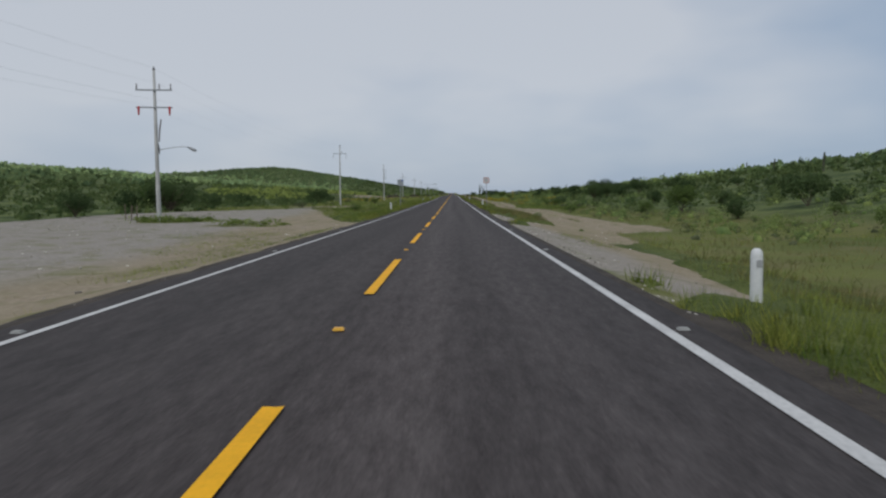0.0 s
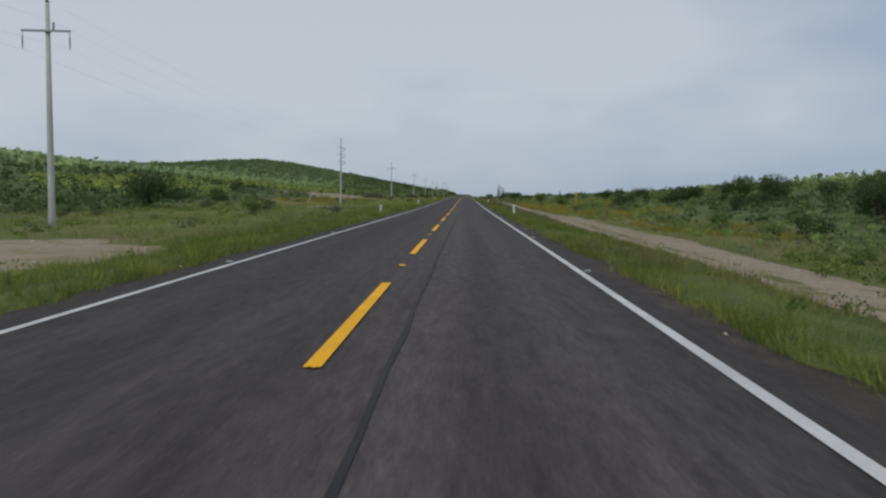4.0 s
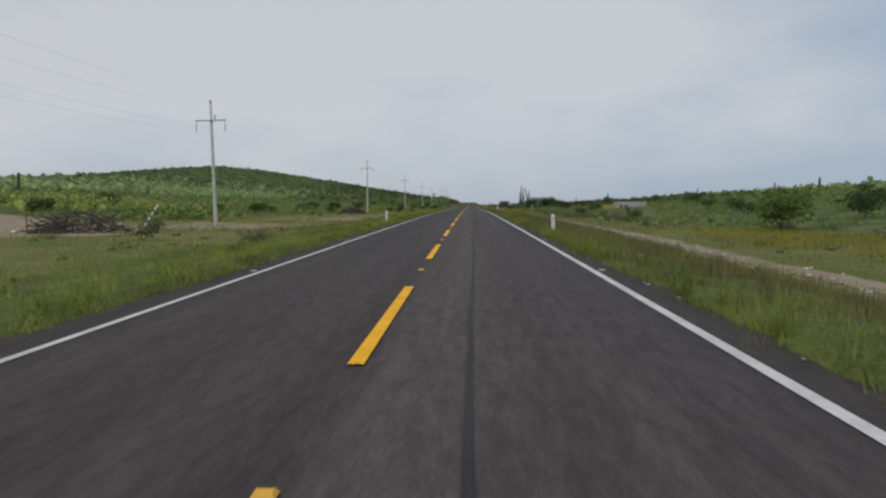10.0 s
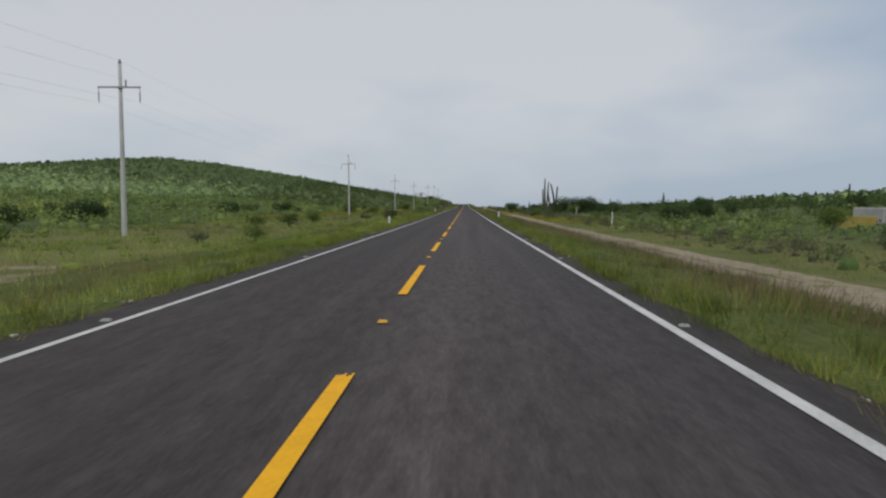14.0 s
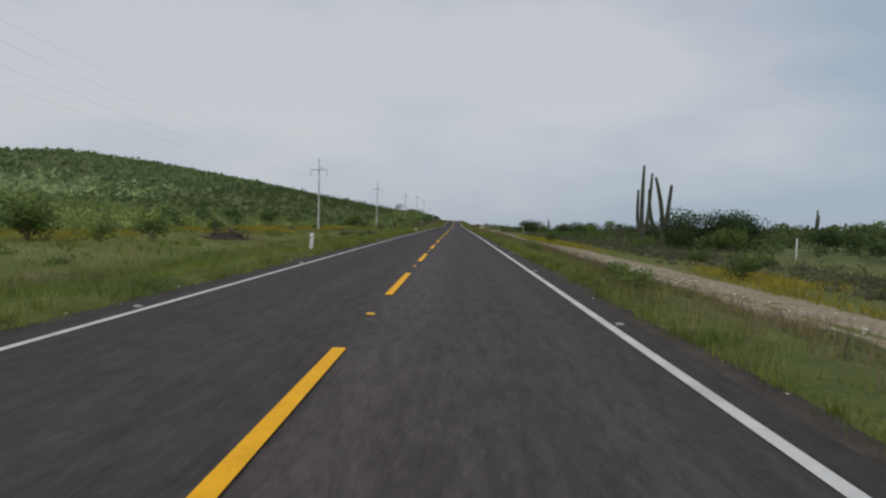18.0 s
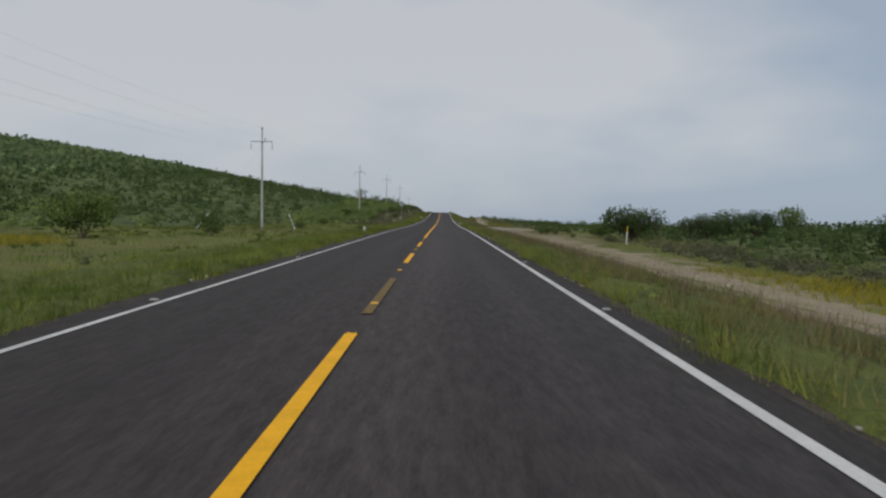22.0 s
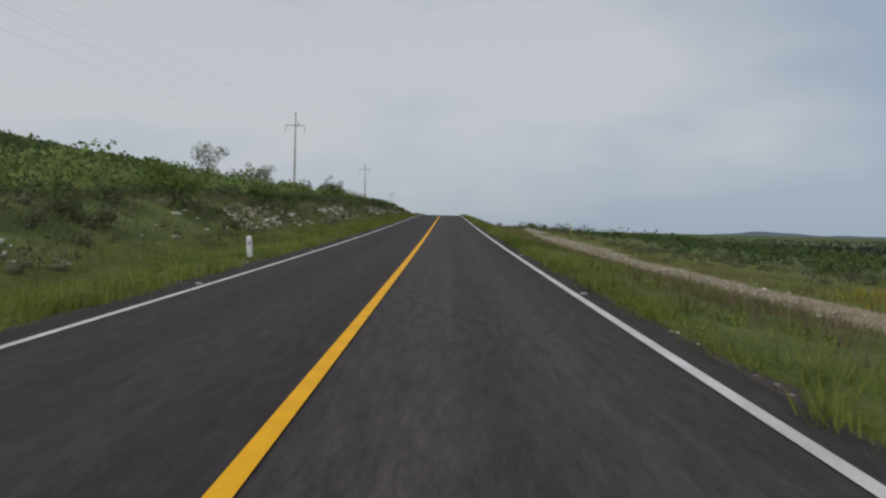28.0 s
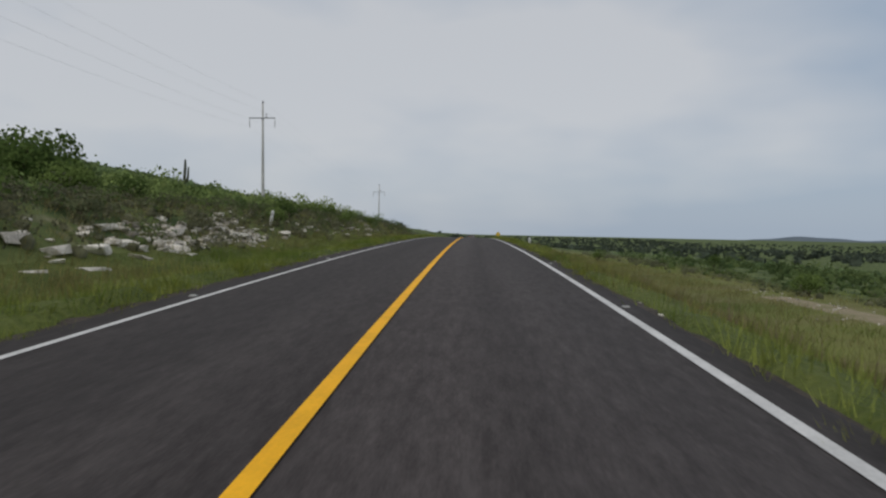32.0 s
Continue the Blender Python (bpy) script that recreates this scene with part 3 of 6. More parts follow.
def asphalt_material():
    m = material("worn_asphalt", (0.053, 0.045, 0.0435), (0.094, 0.082, 0.079), scale=9.0, rough=0.9, bump=0.5, fine=60, bump_dist=0.01)
    n, l = m.node_tree.nodes, m.node_tree.links
    b = n["Principled BSDF"]
    base = b.inputs["Base Color"].links[0].from_socket
    geo = n.new("ShaderNodeNewGeometry")
    drawn = n.new("ShaderNodeMapping")
    drawn.inputs["Scale"].default_value = (1.0, 0.22, 1.0)
    l.new(geo.outputs["Position"], drawn.inputs[0])
    for grain in [k for k in n if k.bl_idname == "ShaderNodeTexNoise"]:
        l.new(drawn.outputs[0], grain.inputs["Vector"])
    sep = n.new("ShaderNodeSeparateXYZ")
    l.new(geo.outputs["Position"], sep.inputs[0])
    # long streaks of wear along the lanes
    stretch = n.new("ShaderNodeMapping")
    stretch.inputs["Scale"].default_value = (1.6, 0.035, 1)
    l.new(geo.outputs["Position"], stretch.inputs[0])
    streak = n.new("ShaderNodeTexNoise")
    streak.inputs["Scale"].default_value, streak.inputs["Detail"].default_value = 1.0, 5.0
    l.new(stretch.outputs[0], streak.inputs["Vector"])
    r = n.new("ShaderNodeValToRGB")
    r.color_ramp.elements[0].position, r.color_ramp.elements[1].position = 0.36, 0.66
    r.color_ramp.elements[0].color, r.color_ramp.elements[1].color = (0.84, 0.82, 0.82, 1), (1.1, 1.08, 1.07, 1)
    l.new(streak.outputs[0], r.inputs[0])
    mul = n.new("ShaderNodeMix")
    mul.data_type, mul.blend_type = "RGBA", "MULTIPLY"
    mul.inputs[0].default_value = 1.0
    l.new(base, mul.inputs[6])
    l.new(r.outputs[0], mul.inputs[7])
    # coarse chippings
    chip = n.new("ShaderNodeTexVoronoi")
    chip.inputs["Scale"].default_value = 22.0
    l.new(drawn.outputs[0], chip.inputs["Vector"])
    r2 = n.new("ShaderNodeValToRGB")
    r2.color_ramp.elements[0].color, r2.color_ramp.elements[1].color = (1.3, 1.28, 1.28, 1), (0.75, 0.75, 0.75, 1)
    r2.color_ramp.elements[1].position = 0.6
    l.new(chip.outputs["Distance"], r2.inputs[0])
    mul2 = n.new("ShaderNodeMix")
    mul2.data_type, mul2.blend_type = "RGBA", "MULTIPLY"
    mul2.inputs[0].default_value = 0.4
    l.new(mul.outputs[2], mul2.inputs[6])
    l.new(r2.outputs[0], mul2.inputs[7])
    # darker wheel tracks, and a darker tone from y = 400 to 520 on
    tracks = n.new("ShaderNodeValToRGB")
    tracks.color_ramp.elements[0].position, tracks.color_ramp.elements[0].color = 0.0, (0.82, 0.82, 0.82, 1)
    tracks.color_ramp.elements[1].position, tracks.color_ramp.elements[1].color = 1.0, (0.95, 0.95, 0.95, 1)
    for at, v in ((0.14, 0.84), (0.24, 0.77), (0.34, 0.84), (0.47, 0.84), (0.52, 1.1), (0.6, 1.27), (0.68, 1.02), (0.8, 1.22)):
        e = tracks.color_ramp.elements.new(at)
        e.color = (v, v, v, 1)
    across = n.new("ShaderNodeMapRange")
    across.inputs["From Min"].default_value, across.inputs["From Max"].default_value = -3.8, 3.95
    l.new(sep.outputs[0], across.inputs["Value"])
    l.new(across.outputs[0], tracks.inputs[0])
    along = n.new("ShaderNodeMapRange")
    along.inputs["From Min"].default_value, along.inputs["From Max"].default_value = 400.0, 520.0
    along.inputs["To Min"].default_value, along.inputs["To Max"].default_value = 1.06, 0.82
    l.new(sep.outputs[1], along.inputs["Value"])
    scaled = n.new("ShaderNodeVectorMath")
    scaled.operation = "SCALE"
    l.new(tracks.outputs[0], scaled.inputs[0])
    l.new(along.outputs[0], scaled.inputs["Scale"])
    mul3 = n.new("ShaderNodeMix")
    mul3.data_type, mul3.blend_type = "RGBA", "MULTIPLY"
    mul3.inputs[0].default_value = 1.0
    l.new(mul2.outputs[2], mul3.inputs[6])
    l.new(scaled.outputs[0], mul3.inputs[7])
    l.new(mul3.outputs[2], b.inputs["Base Color"])
    return m


M_ASPHALT = asphalt_material()
M_SHOULDER = material("crumbled_shoulder", (0.035, 0.029, 0.025), (0.09, 0.074, 0.06), scale=1.5, rough=0.95, bump=0.8, fine=18, bump_dist=0.04)
ROAD_END = 1500.0
road = thing("road", Matrix(), "dark worn asphalt two-lane road with white edge lines", "road", kind="structure",
             me=strip("road", -3.8, 3.95, -120, ROAD_END, 0.0, M_ASPHALT, skirt=0.25))


def shoulder(side, seed):
    """A crumbling asphalt lip with a ragged outer edge."""
    rng = np.random.default_rng(seed)
    ys = np.arange(-120, 900, 0.5)
    start = 3.93 if side > 0 else 3.78
    out = np.maximum(grass_edge(ys, side) + 0.1 + 0.08 * rng.random(len(ys)), start + 0.1)
    out = np.where(bare(side * 5.0, ys) > 0.3, np.minimum(out, 4.2), out)
    mid = start + 0.6 * (out - start)
    low = np.minimum(ground_z(side * out, ys), road_z(ys) - 0.05)
    rows = [(np.full_like(ys, start), road_z(ys) - 0.028), (mid, road_z(ys) - 0.02 - 0.12 * (mid - start)), (out, np.maximum(low + 0.04, road_z(ys) - 0.16)), (out + 0.12, low - 0.15)]
    v = np.stack([np.stack([side * x, ys, z + 0.012 * rng.random(len(ys))], -1) for x, z in rows], 1).reshape(-1, 3)
    i = np.arange(len(ys) - 1)
    f = np.concatenate([np.stack([4 * i + k, 4 * i + k + 1, 4 * i + k + 5, 4 * i + k + 4][::1], 1) for k in range(3)])
    return fast_mesh("shoulder", v, f if side > 0 else f[:, ::-1], M_SHOULDER)


for side in (-1, 1):
    part("shoulder", shoulder(side, 5 + side), road, "crumbled dark gravel shoulder")
for x, half in ((-3.3, 0.055), (3.5, 0.07)):
    part("edge_line", strip("edge_line", x - half, x + half, -120, ROAD_END, 0.005, M_WHITE_LINE), road, "white painted edge line")
part("centre_line", strip("centre_line", -0.075, 0.075, 565.4, ROAD_END, 0.005, M_YELLOW), road, "solid yellow centre line")
DASHES = [(k * 10.0, k * 10.0 + 5.0) for k in range(-3, 54)] + [(546.0, 550.5), (555.5, 560.2)]


def dash_mesh(y0, y1, seed):
    """A dash of seven painted streaks side by side, frayed at the far end."""
    rng = np.random.default_rng(seed)
    fray = 0.02 if seed % 4 else 0.13
    v, f = [], []
    xs = np.linspace(-0.075, 0.075, 8)
    for a, b in zip(xs, xs[1:]):
        ys = np.array([y0 - 0.03 * rng.random(), (y0 + y1) / 2, y1 + fray * (rng.random() - 0.3)])
        k = len(v) * 2
        for y in ys:
            z = float(road_z(y)) + 0.005
            v.append(((a, y, z - 0.0003), (b, y, z - 0.0003)))
        f += [(k, k + 1, k + 3, k + 2), (k + 2, k + 3, k + 5, k + 4)]
    return fast_mesh("dash", np.array(v).reshape(-1, 3), np.array(f), M_YELLOW)


for n, (y0, y1) in enumerate(DASHES):
    part("dash", dash_mesh(y0, y1, n), road, "yellow centre dash")
part("worn_dash", strip("worn_dash", -0.075, 0.075, 536.5, 541.5, 0.005, M_WORN_YELLOW), road, "worn yellow centre dash")


def stud_mesh(mat):
    bm = box_bm(0.13, 0.10, 0.026, (0, 0, 0.011))
    for v in bm.verts:
        if v.co.z > 0.01:
            v.co.x *= 0.72
            v.co.y *= 0.55
    return bm_mesh("road_stud", bm, mat)


STUD_Y, STUD_W = stud_mesh(M_STUD_YELLOW), stud_mesh(M_STUD_WHITE)
for k in range(0, 57):
    y = 7.5 + 10 * k
    if y < 540:
        thing("road_stud", pose(0, y, float(road_z(y)) + 0.004, rz=random.uniform(-4, 4)), "small yellow reflective stud on the asphalt", "road stud", "yellow studs along the centre", me=STUD_Y)
for y in (543.5, 553.0, 562.8):
    thing("road_stud", pose(0, y, float(road_z(y)) + 0.004), "small yellow reflective stud on the asphalt", "road stud", "yellow studs along the centre", me=STUD_Y)
for side in (-1, 1):
    for k in range(0, 86):
        y = 7.5 + 10 * k
        thing("road_stud", pose(side * 3.7 + (0.2 if side < 0 else 0.0), y, float(road_z(y)) - 0.012, rz=random.uniform(-9, 9)), "small white reflective stud beside the edge line", "road stud", "white studs along the edges", me=STUD_W)


# tar seams and skid marks
M_TAR = plain("black_tar", (0.03, 0.029, 0.03), 0.7, var=0.25, scale=1.2)


def wander(name, pts, width, mat, lift=0.0025, step=1.5, seed=0, taper=9.0):
    rng = np.random.default_rng(seed)
    py, px = [p[1] for p in pts], [p[0] for p in pts]
    ys = np.arange(py[0], py[-1], min(step, (py[-1] - py[0]) / 8))
    xs = np.interp(ys, py, px) + 0.015 * rng.normal(size=len(ys))
    w = width * (0.7 + 0.6 * rng.random(len(ys))) / 2 * np.minimum(1, 0.12 + taper * np.minimum(ys - py[0], py[-1] - ys))
    v = np.stack([np.stack([xs - w, ys, road_z(ys) + lift - 0.004 * np.abs(xs)], -1), np.stack([xs + w, ys, road_z(ys) + lift - 0.004 * np.abs(xs)], -1)], 1).reshape(-1, 3)
    i = np.arange(len(ys) - 1) * 2
    return fast_mesh(name, v, np.stack([i, i + 1, i + 3, i + 2], 1), mat)


for n, (pts, w) in enumerate([
    ([(0.55, 70), (0.62, 105), (0.7, 128), (0.85, 160), (0.98, 190), (1.0, 240), (1.2, 262), (1.55, 290)], 0.05),
    ([(-1.45, 310.6), (-1.75, 311.2), (-2.14, 312.0), (-2.57, 312.7)], 0.08), ([(-2.0, 315.3), (-2.15, 315.7), (-2.45, 316.2)], 0.07), ([(2.21, 743.8), (2.01, 744.3), (1.82, 744.8)], 0.06), ([(0.99, 748.7), (1.7, 749.2)], 0.12), ([(1.88, 747.0), (1.57, 747.3)], 0.08), ([(3.19, 746.8), (2.99, 747.1), (2.66, 747.4)], 0.07)]):
    part("tar_mark", wander("tar_mark", pts, w, M_TAR, seed=n), road, "dark tar seam on the asphalt")
M_SKID = plain("faded_tyre_mark", (0.043, 0.039, 0.039), 0.85, var=0.3, scale=0.8)
for n, (pts, w) in enumerate([([(0.25, 566), (0.3, 592), (0.32, 603), (0.36, 622)], 0.14), ([(0.63, 564), (0.71, 592), (0.77, 603), (0.84, 624)], 0.12)]):
    part("tyre_mark", wander("tyre_mark", pts, w, M_SKID, seed=20 + n, taper=0.09), road, "faded dark tyre mark")


# ---- utility poles and wires ----
def gz(x, y):
    return float(ground_z(x, y))


POLE_H = 11.0
ARM_Z = POLE_H - 1.5
ME_POLE = bm_mesh("pole", tube_bm([(0, 0, -2.2), (0, 0, 0), (0, 0, 5.5), (0, 0, POLE_H)], [0.185, 0.175, 0.14, 0.10], 10), M_CONCRETE, True)
ME_ARM = bm_mesh("crossarm", box_bm(2.7, 0.09, 0.11, bevel=0.01), M_STEEL)
ME_CAP = bm_mesh("top_pin", tube_bm([(0, 0, 0), (0, 0, 0.1), (0, 0, 0.14), (0, 0, 0.26)], [0.1, 0.1, 0.05, 0.06], 8), M_DARK_STEEL)


def insulator_mesh(length, mat):
    zs, rs = [0.0], [0.03]
    for k in range(3):
        z = length * (k + 0.35) / 3
        zs += [z - 0.03, z, z + 0.03]
        rs += [0.035, 0.085, 0.035]
    return bm_mesh("insulator", tube_bm([(0, 0, z) for z in zs + [length]], rs + [0.03], 8), mat, True)


ME_INSUL = insulator_mesh(0.42, M_PORCELAIN)
ME_HANGER = bm_mesh("hanger", tube_bm([(0, 0, 0), (0, 0, -0.25), (0, 0, -0.27), (0, 0, -0.8), (0, 0, -0.82), (0, 0, -0.95)], [0.016, 0.016, 0.036, 0.036, 0.02, 0.02], 7), M_PORCELAIN)
ME_BAND = bm_mesh("band", tube_bm([(0, 0, -0.06), (0, 0, 0.06)], [0.15, 0.15], 12), M_DARK_STEEL)


def line_pole():
    p = thing("utility_pole", Matrix(), "tall grey concrete utility pole with a steel crossarm", "utility pole", "poles along the road")
    part("pole", ME_POLE, p)
    part("top_pin", ME_CAP, p, "", pose(0, 0, POLE_H))
    part("band", ME_BAND, p, "", pose(0, 0, ARM_Z))
    arm = part("crossarm", ME_ARM, p, "steel crossarm", pose(0, -0.16, ARM_Z))
    part("insulator", ME_INSUL, arm, "", pose(0.42, 0, 0.05))
    for x in (-1.3, 1.3):
        part("hanger", ME_HANGER, arm, "hanging insulator string", pose(x, 0, -0.05))
    return p


# x, y, height of the pole's top
POLES = [(-21.5, 129.1, 11.03), (-21.3, 289.3, 10.25), (-20.9, 369.8, 10.44), (-20.9, 449.4, 10.58), (-21.0, 529.9, 10.34), (-21.1, 605.2, 10.97),
         (-19.65, 685.0, 12.4), (-20.0, 763.1, 14.6), (-20.3, 841.2, 14.6), (-20.3, 921.7, 11.2)]
tops = {}
first = line_pole()
for n, (x, y, top) in enumerate(POLES):
    m = pose(x, y, top - POLE_H, 0, random.uniform(-0.8, 0.8), random.uniform(-3, 3))
    if n == 0:
        first.matrix_basis = m
    else:
        copy_thing(first, m)
    tops[y] = (x, top - POLE_H, "line")

# the pole with two arms, fuses and a street lamp
x, y, low = -21.5, 49.5, -0.08
lamp_pole = thing("utility_pole", pose(x, y, low, 0, 0.6, 4), "concrete utility pole with two crossarms, red fuses and a lamp", "utility pole", "poles along the road")
tops[y] = (x, low, "lamp")
part("pole", ME_POLE, lamp_pole)
part("top_pin", ME_CAP, lamp_pole, "", pose(0, 0, POLE_H))
for z in (POLE_H - 1.5, POLE_H - 2.8):
    arm = part("crossarm", ME_ARM, lamp_pole, "steel crossarm", pose(0, -0.16, z))
    if z > POLE_H - 2:
        for ax in (-1.27, 0.42, 1.27):
            part("insulator", ME_INSUL, arm, "", pose(ax, 0, 0.05))
    else:
        me_fuse = bm_mesh("fuse", tube_bm([(0, 0, 0.05), (0.02, -0.05, -0.1), (0.03, -0.08, -0.5), (0.03, -0.08, -0.6)], [0.07, 0.09, 0.07, 0.04], 8), M_RED)
        for ax in (-1.15, 1.15):
            part("fuse", me_fuse, arm, "red fuse cutout", pose(ax, -0.05, 0))
part("cable_riser", bm_mesh("cable_riser", tube_bm([(0.45, -0.1, 7.3), (0.35, -0.15, 6.6), (0.28, -0.18, 5.6)], [0.05, 0.06, 0.05], 7), M_PORCELAIN), lamp_pole)
part("bracket", bm_mesh("bracket", tube_bm([(0.1, 0, 5.5), (0.2, 0, 5.1), (0.2, 0, 4.7)], [0.05, 0.05, 0.04], 6), M_DARK_STEEL), lamp_pole)
lamp_arm = part("lamp_arm", bm_mesh("lamp_arm", tube_bm([(0.1, 0, 5.0), (1.1, 0, 5.18), (2.0, 0, 5.28), (2.4, 0, 5.2)], [0.035, 0.03, 0.03, 0.03], 8), M_STEEL), lamp_pole)
part("lamp_head", bm_mesh("lamp_head", tube_bm([(2.3, 0, 5.24), (2.5, 0, 5.18), (2.85, 0, 5.0), (3.0, 0, 4.95)], [0.04, 0.1, 0.12, 0.05], 10), M_STEEL, True), lamp_arm, "grey street lamp head")

# the dead-end pole with three side frames
x, y, low = -21.3, 209.5, -0.28
end_pole = thing("utility_pole", pose(x, y, low, 0, 0, 0), "concrete utility pole with three steel side frames one above another", "utility pole", "poles along the road")
tops[y] = (x, low, "frame")
part("pole", ME_POLE, end_pole)
part("top_pin", ME_CAP, end_pole, "", pose(0, 0, POLE_H))
for z in (POLE_H - 1.5, POLE_H - 2.7, POLE_H - 3.9):
    fr = part("side_frame", bm_mesh("side_frame", tube_bm([(-0.45, -0.15, 0.1), (0.1, -0.15, 0), (0.72, -0.15, -0.12), (0.72, -0.15, -0.55), (0.05, -0.15, -0.55)], [0.045] * 5, 6), M_DARK_STEEL), end_pole, "dark steel bracket frame", pose(0, 0, z))
    part("insulator", ME_INSUL, fr, "", pose(0.72, -0.15, -0.4))


def sag(a, b, drop, sides=4, radius=0.012, n=14):
    pts = []
    for k in range(n + 1):
        u = k / n
        p = Vector(a).lerp(Vector(b), u)
        p.z -= 4 * drop * u * (1 - u)
        pts.append(p)
    return pts


ys_sorted = sorted(tops)
for name, dx, dz in (("outer", -1.3, ARM_Z - 0.95), ("inner", 1.3, ARM_Z - 0.95), ("middle", 0.42, ARM_Z + 0.5), ("top", 0.0, POLE_H + 0.2)):
    pts = []
    for ya, yb in zip([-30.0] + ys_sorted, ys_sorted):
        if ya == -30.0:
            xa, za = -21.8, gz(-21.8, -30)
        else:
            xa, za = tops[ya][:2]
        xb, zb = tops[yb][:2]
        pts += sag((xa + dx, ya - 0.16, za + dz), (xb + dx, yb - 0.16, zb + dz), 1.1)[(1 if pts else 0):]
    thing("power_line", Matrix(), "thin grey overhead power line sagging between poles", "power line", "overhead lines",
          me=bm_mesh("power_line", tube_bm(pts, [0.0038] * len(pts), 4), M_WIRE))


# guy wires with striped guards
def guy(x, y, z_top, px, py):
    g = thing("guy_wire", pose(x, y, gz(x, y)), "steel guy wire with a white guard tube", "guy wire", "guy wires at the poles")
    to = Vector((px - x, py - y, z_top - gz(x, y)))
    part("wire", bm_mesh("wire", tube_bm([(0, 0, -0.1), tuple(to)], [0.006, 0.006], 5), M_WIRE), g)
    d = to.normalized()
    tube = part("guard", bm_mesh("guard", tube_bm([tuple(d * 0.15), tuple(d * 2.3)], [0.055, 0.055], 8), M_POST), g, "white guard tube")
    for s in (0.6, 1.1, 1.6):
        part("stripe", bm_mesh("stripe", tube_bm([tuple(d * s), tuple(d * (s + 0.2))], [0.059, 0.059], 8), M_DARK_STEEL), tube, "dark stripe")


guy(-27.2, 600.0, 8.9, -21.1, 605.2)
guy(-15.9, 600.5, 8.9, -21.1, 605.2)
guy(-26.3, 205.0, 9.2, -21.4, 209.7)
guy(-24.3, 282.5, 8.8, -21.3, 289.3)

# ---- delineator posts ----
def post_mesh():
    bm = tube_bm([(0, 0, -0.45), (0, 0, 0.0), (0, 0, 0.73), (0, 0, 0.8), (0, 0, 0.83)], [0.085, 0.085, 0.082, 0.068, 0.035], 12)
    return bm_mesh("delineator_post", bm, M_POST, True)


ME_POST = post_mesh()
ME_TAPE = bm_mesh("reflector", box_bm(0.08, 0.012, 0.1), M_REFLECT)
post_master = None
# x, y and how far the foot stands above or below the soil
POSTS = [(-4.9, 64.0, 0.13), (-5.5, 145.5, 0.0), (-5.0, 179.8, 0.0), (-4.85, 222.0, 0.05), (-4.7, 277.8, 0.1), (-4.8, 378.5, 0.0), (-4.8, 454.5, 0.1), (-4.4, 517.0, -0.28), (-5.1, 577.6, -0.22), (-4.5, 693.8, -0.08),
         (5.57, 9.8, 0.1), (5.0, 80.3, 0.1), (5.1, 144.6, 0.13), (5.4, 207.8, 0.02), (4.75, 263.0, 0.13), (5.2, 330.6, 0.13), (4.9, 402.5, 0.13), (5.8, 828, 0.1)]
for n, (x, y, foot) in enumerate(POSTS):
    m = pose(x, y, gz(x, y) + foot, random.uniform(-2, 2), random.uniform(-3.5, 3.5), random.uniform(-15, 15))
    if post_master is None:
        post_master = thing("delineator_post", m, "short white plastic roadside post standing in the grass", "roadside post", "white posts along the road", me=ME_POST)
        part("reflector", ME_TAPE, post_master, "grey reflector strip", pose(0, -0.082, 0.62))
    else:
        copy_thing(post_master, m)
lean = copy_thing(post_master, pose(-10.3, 812.6, gz(-10.3, 812.6), 8, 14, 0))
tagged(lean, "white plastic roadside post leaning on the bank")


# ---- signs ----
def disc_bm(radius, y, inner=0.0, seg=40):
    bm = bmesh.new()
    o = [bm.verts.new((radius * math.sin(k * math.tau / seg), y, radius * math.cos(k * math.tau / seg))) for k in range(seg)]
    if inner:
        i = [bm.verts.new((inner * math.sin(k * math.tau / seg), y, inner * math.cos(k * math.tau / seg))) for k in range(seg)]
        for k in range(seg):
            bm.faces.new((o[k], o[(k + 1) % seg], i[(k + 1) % seg], i[k]))
    else:
        bm.faces.new(o)
    return bm


def plate_bm(size, thick=0.02, r=0.05):
    bm = box_bm(size, thick, size)
    edges = [e for e in bm.edges if abs(e.verts[0].co.y - e.verts[1].co.y) > thick / 2]
    bmesh.ops.bevel(bm, geom=edges, offset=r, segments=4, profile=0.5, affect="EDGES")
    return bm


def text_mesh(body, size, mat, squeeze=1.0):
    cu = bpy.data.curves.new("letters", "FONT")
    cu.body, cu.size, cu.align_x, cu.align_y, cu.extrude, cu.resolution_u = body, size, "CENTER", "CENTER", 0.003, 3
    ob = bpy.data.objects.new("letters", cu)
    scene.collection.objects.link(ob)
    me = bpy.data.meshes.new_from_object(ob.evaluated_get(bpy.context.evaluated_depsgraph_get()))
    bpy.data.objects.remove(ob)
    me.materials.clear()
    me.materials.append(mat)
    me.transform(Matrix.Rotation(radians(90), 4, "X") @ Matrix.Diagonal((squeeze, 1, 1, 1)))
    return me


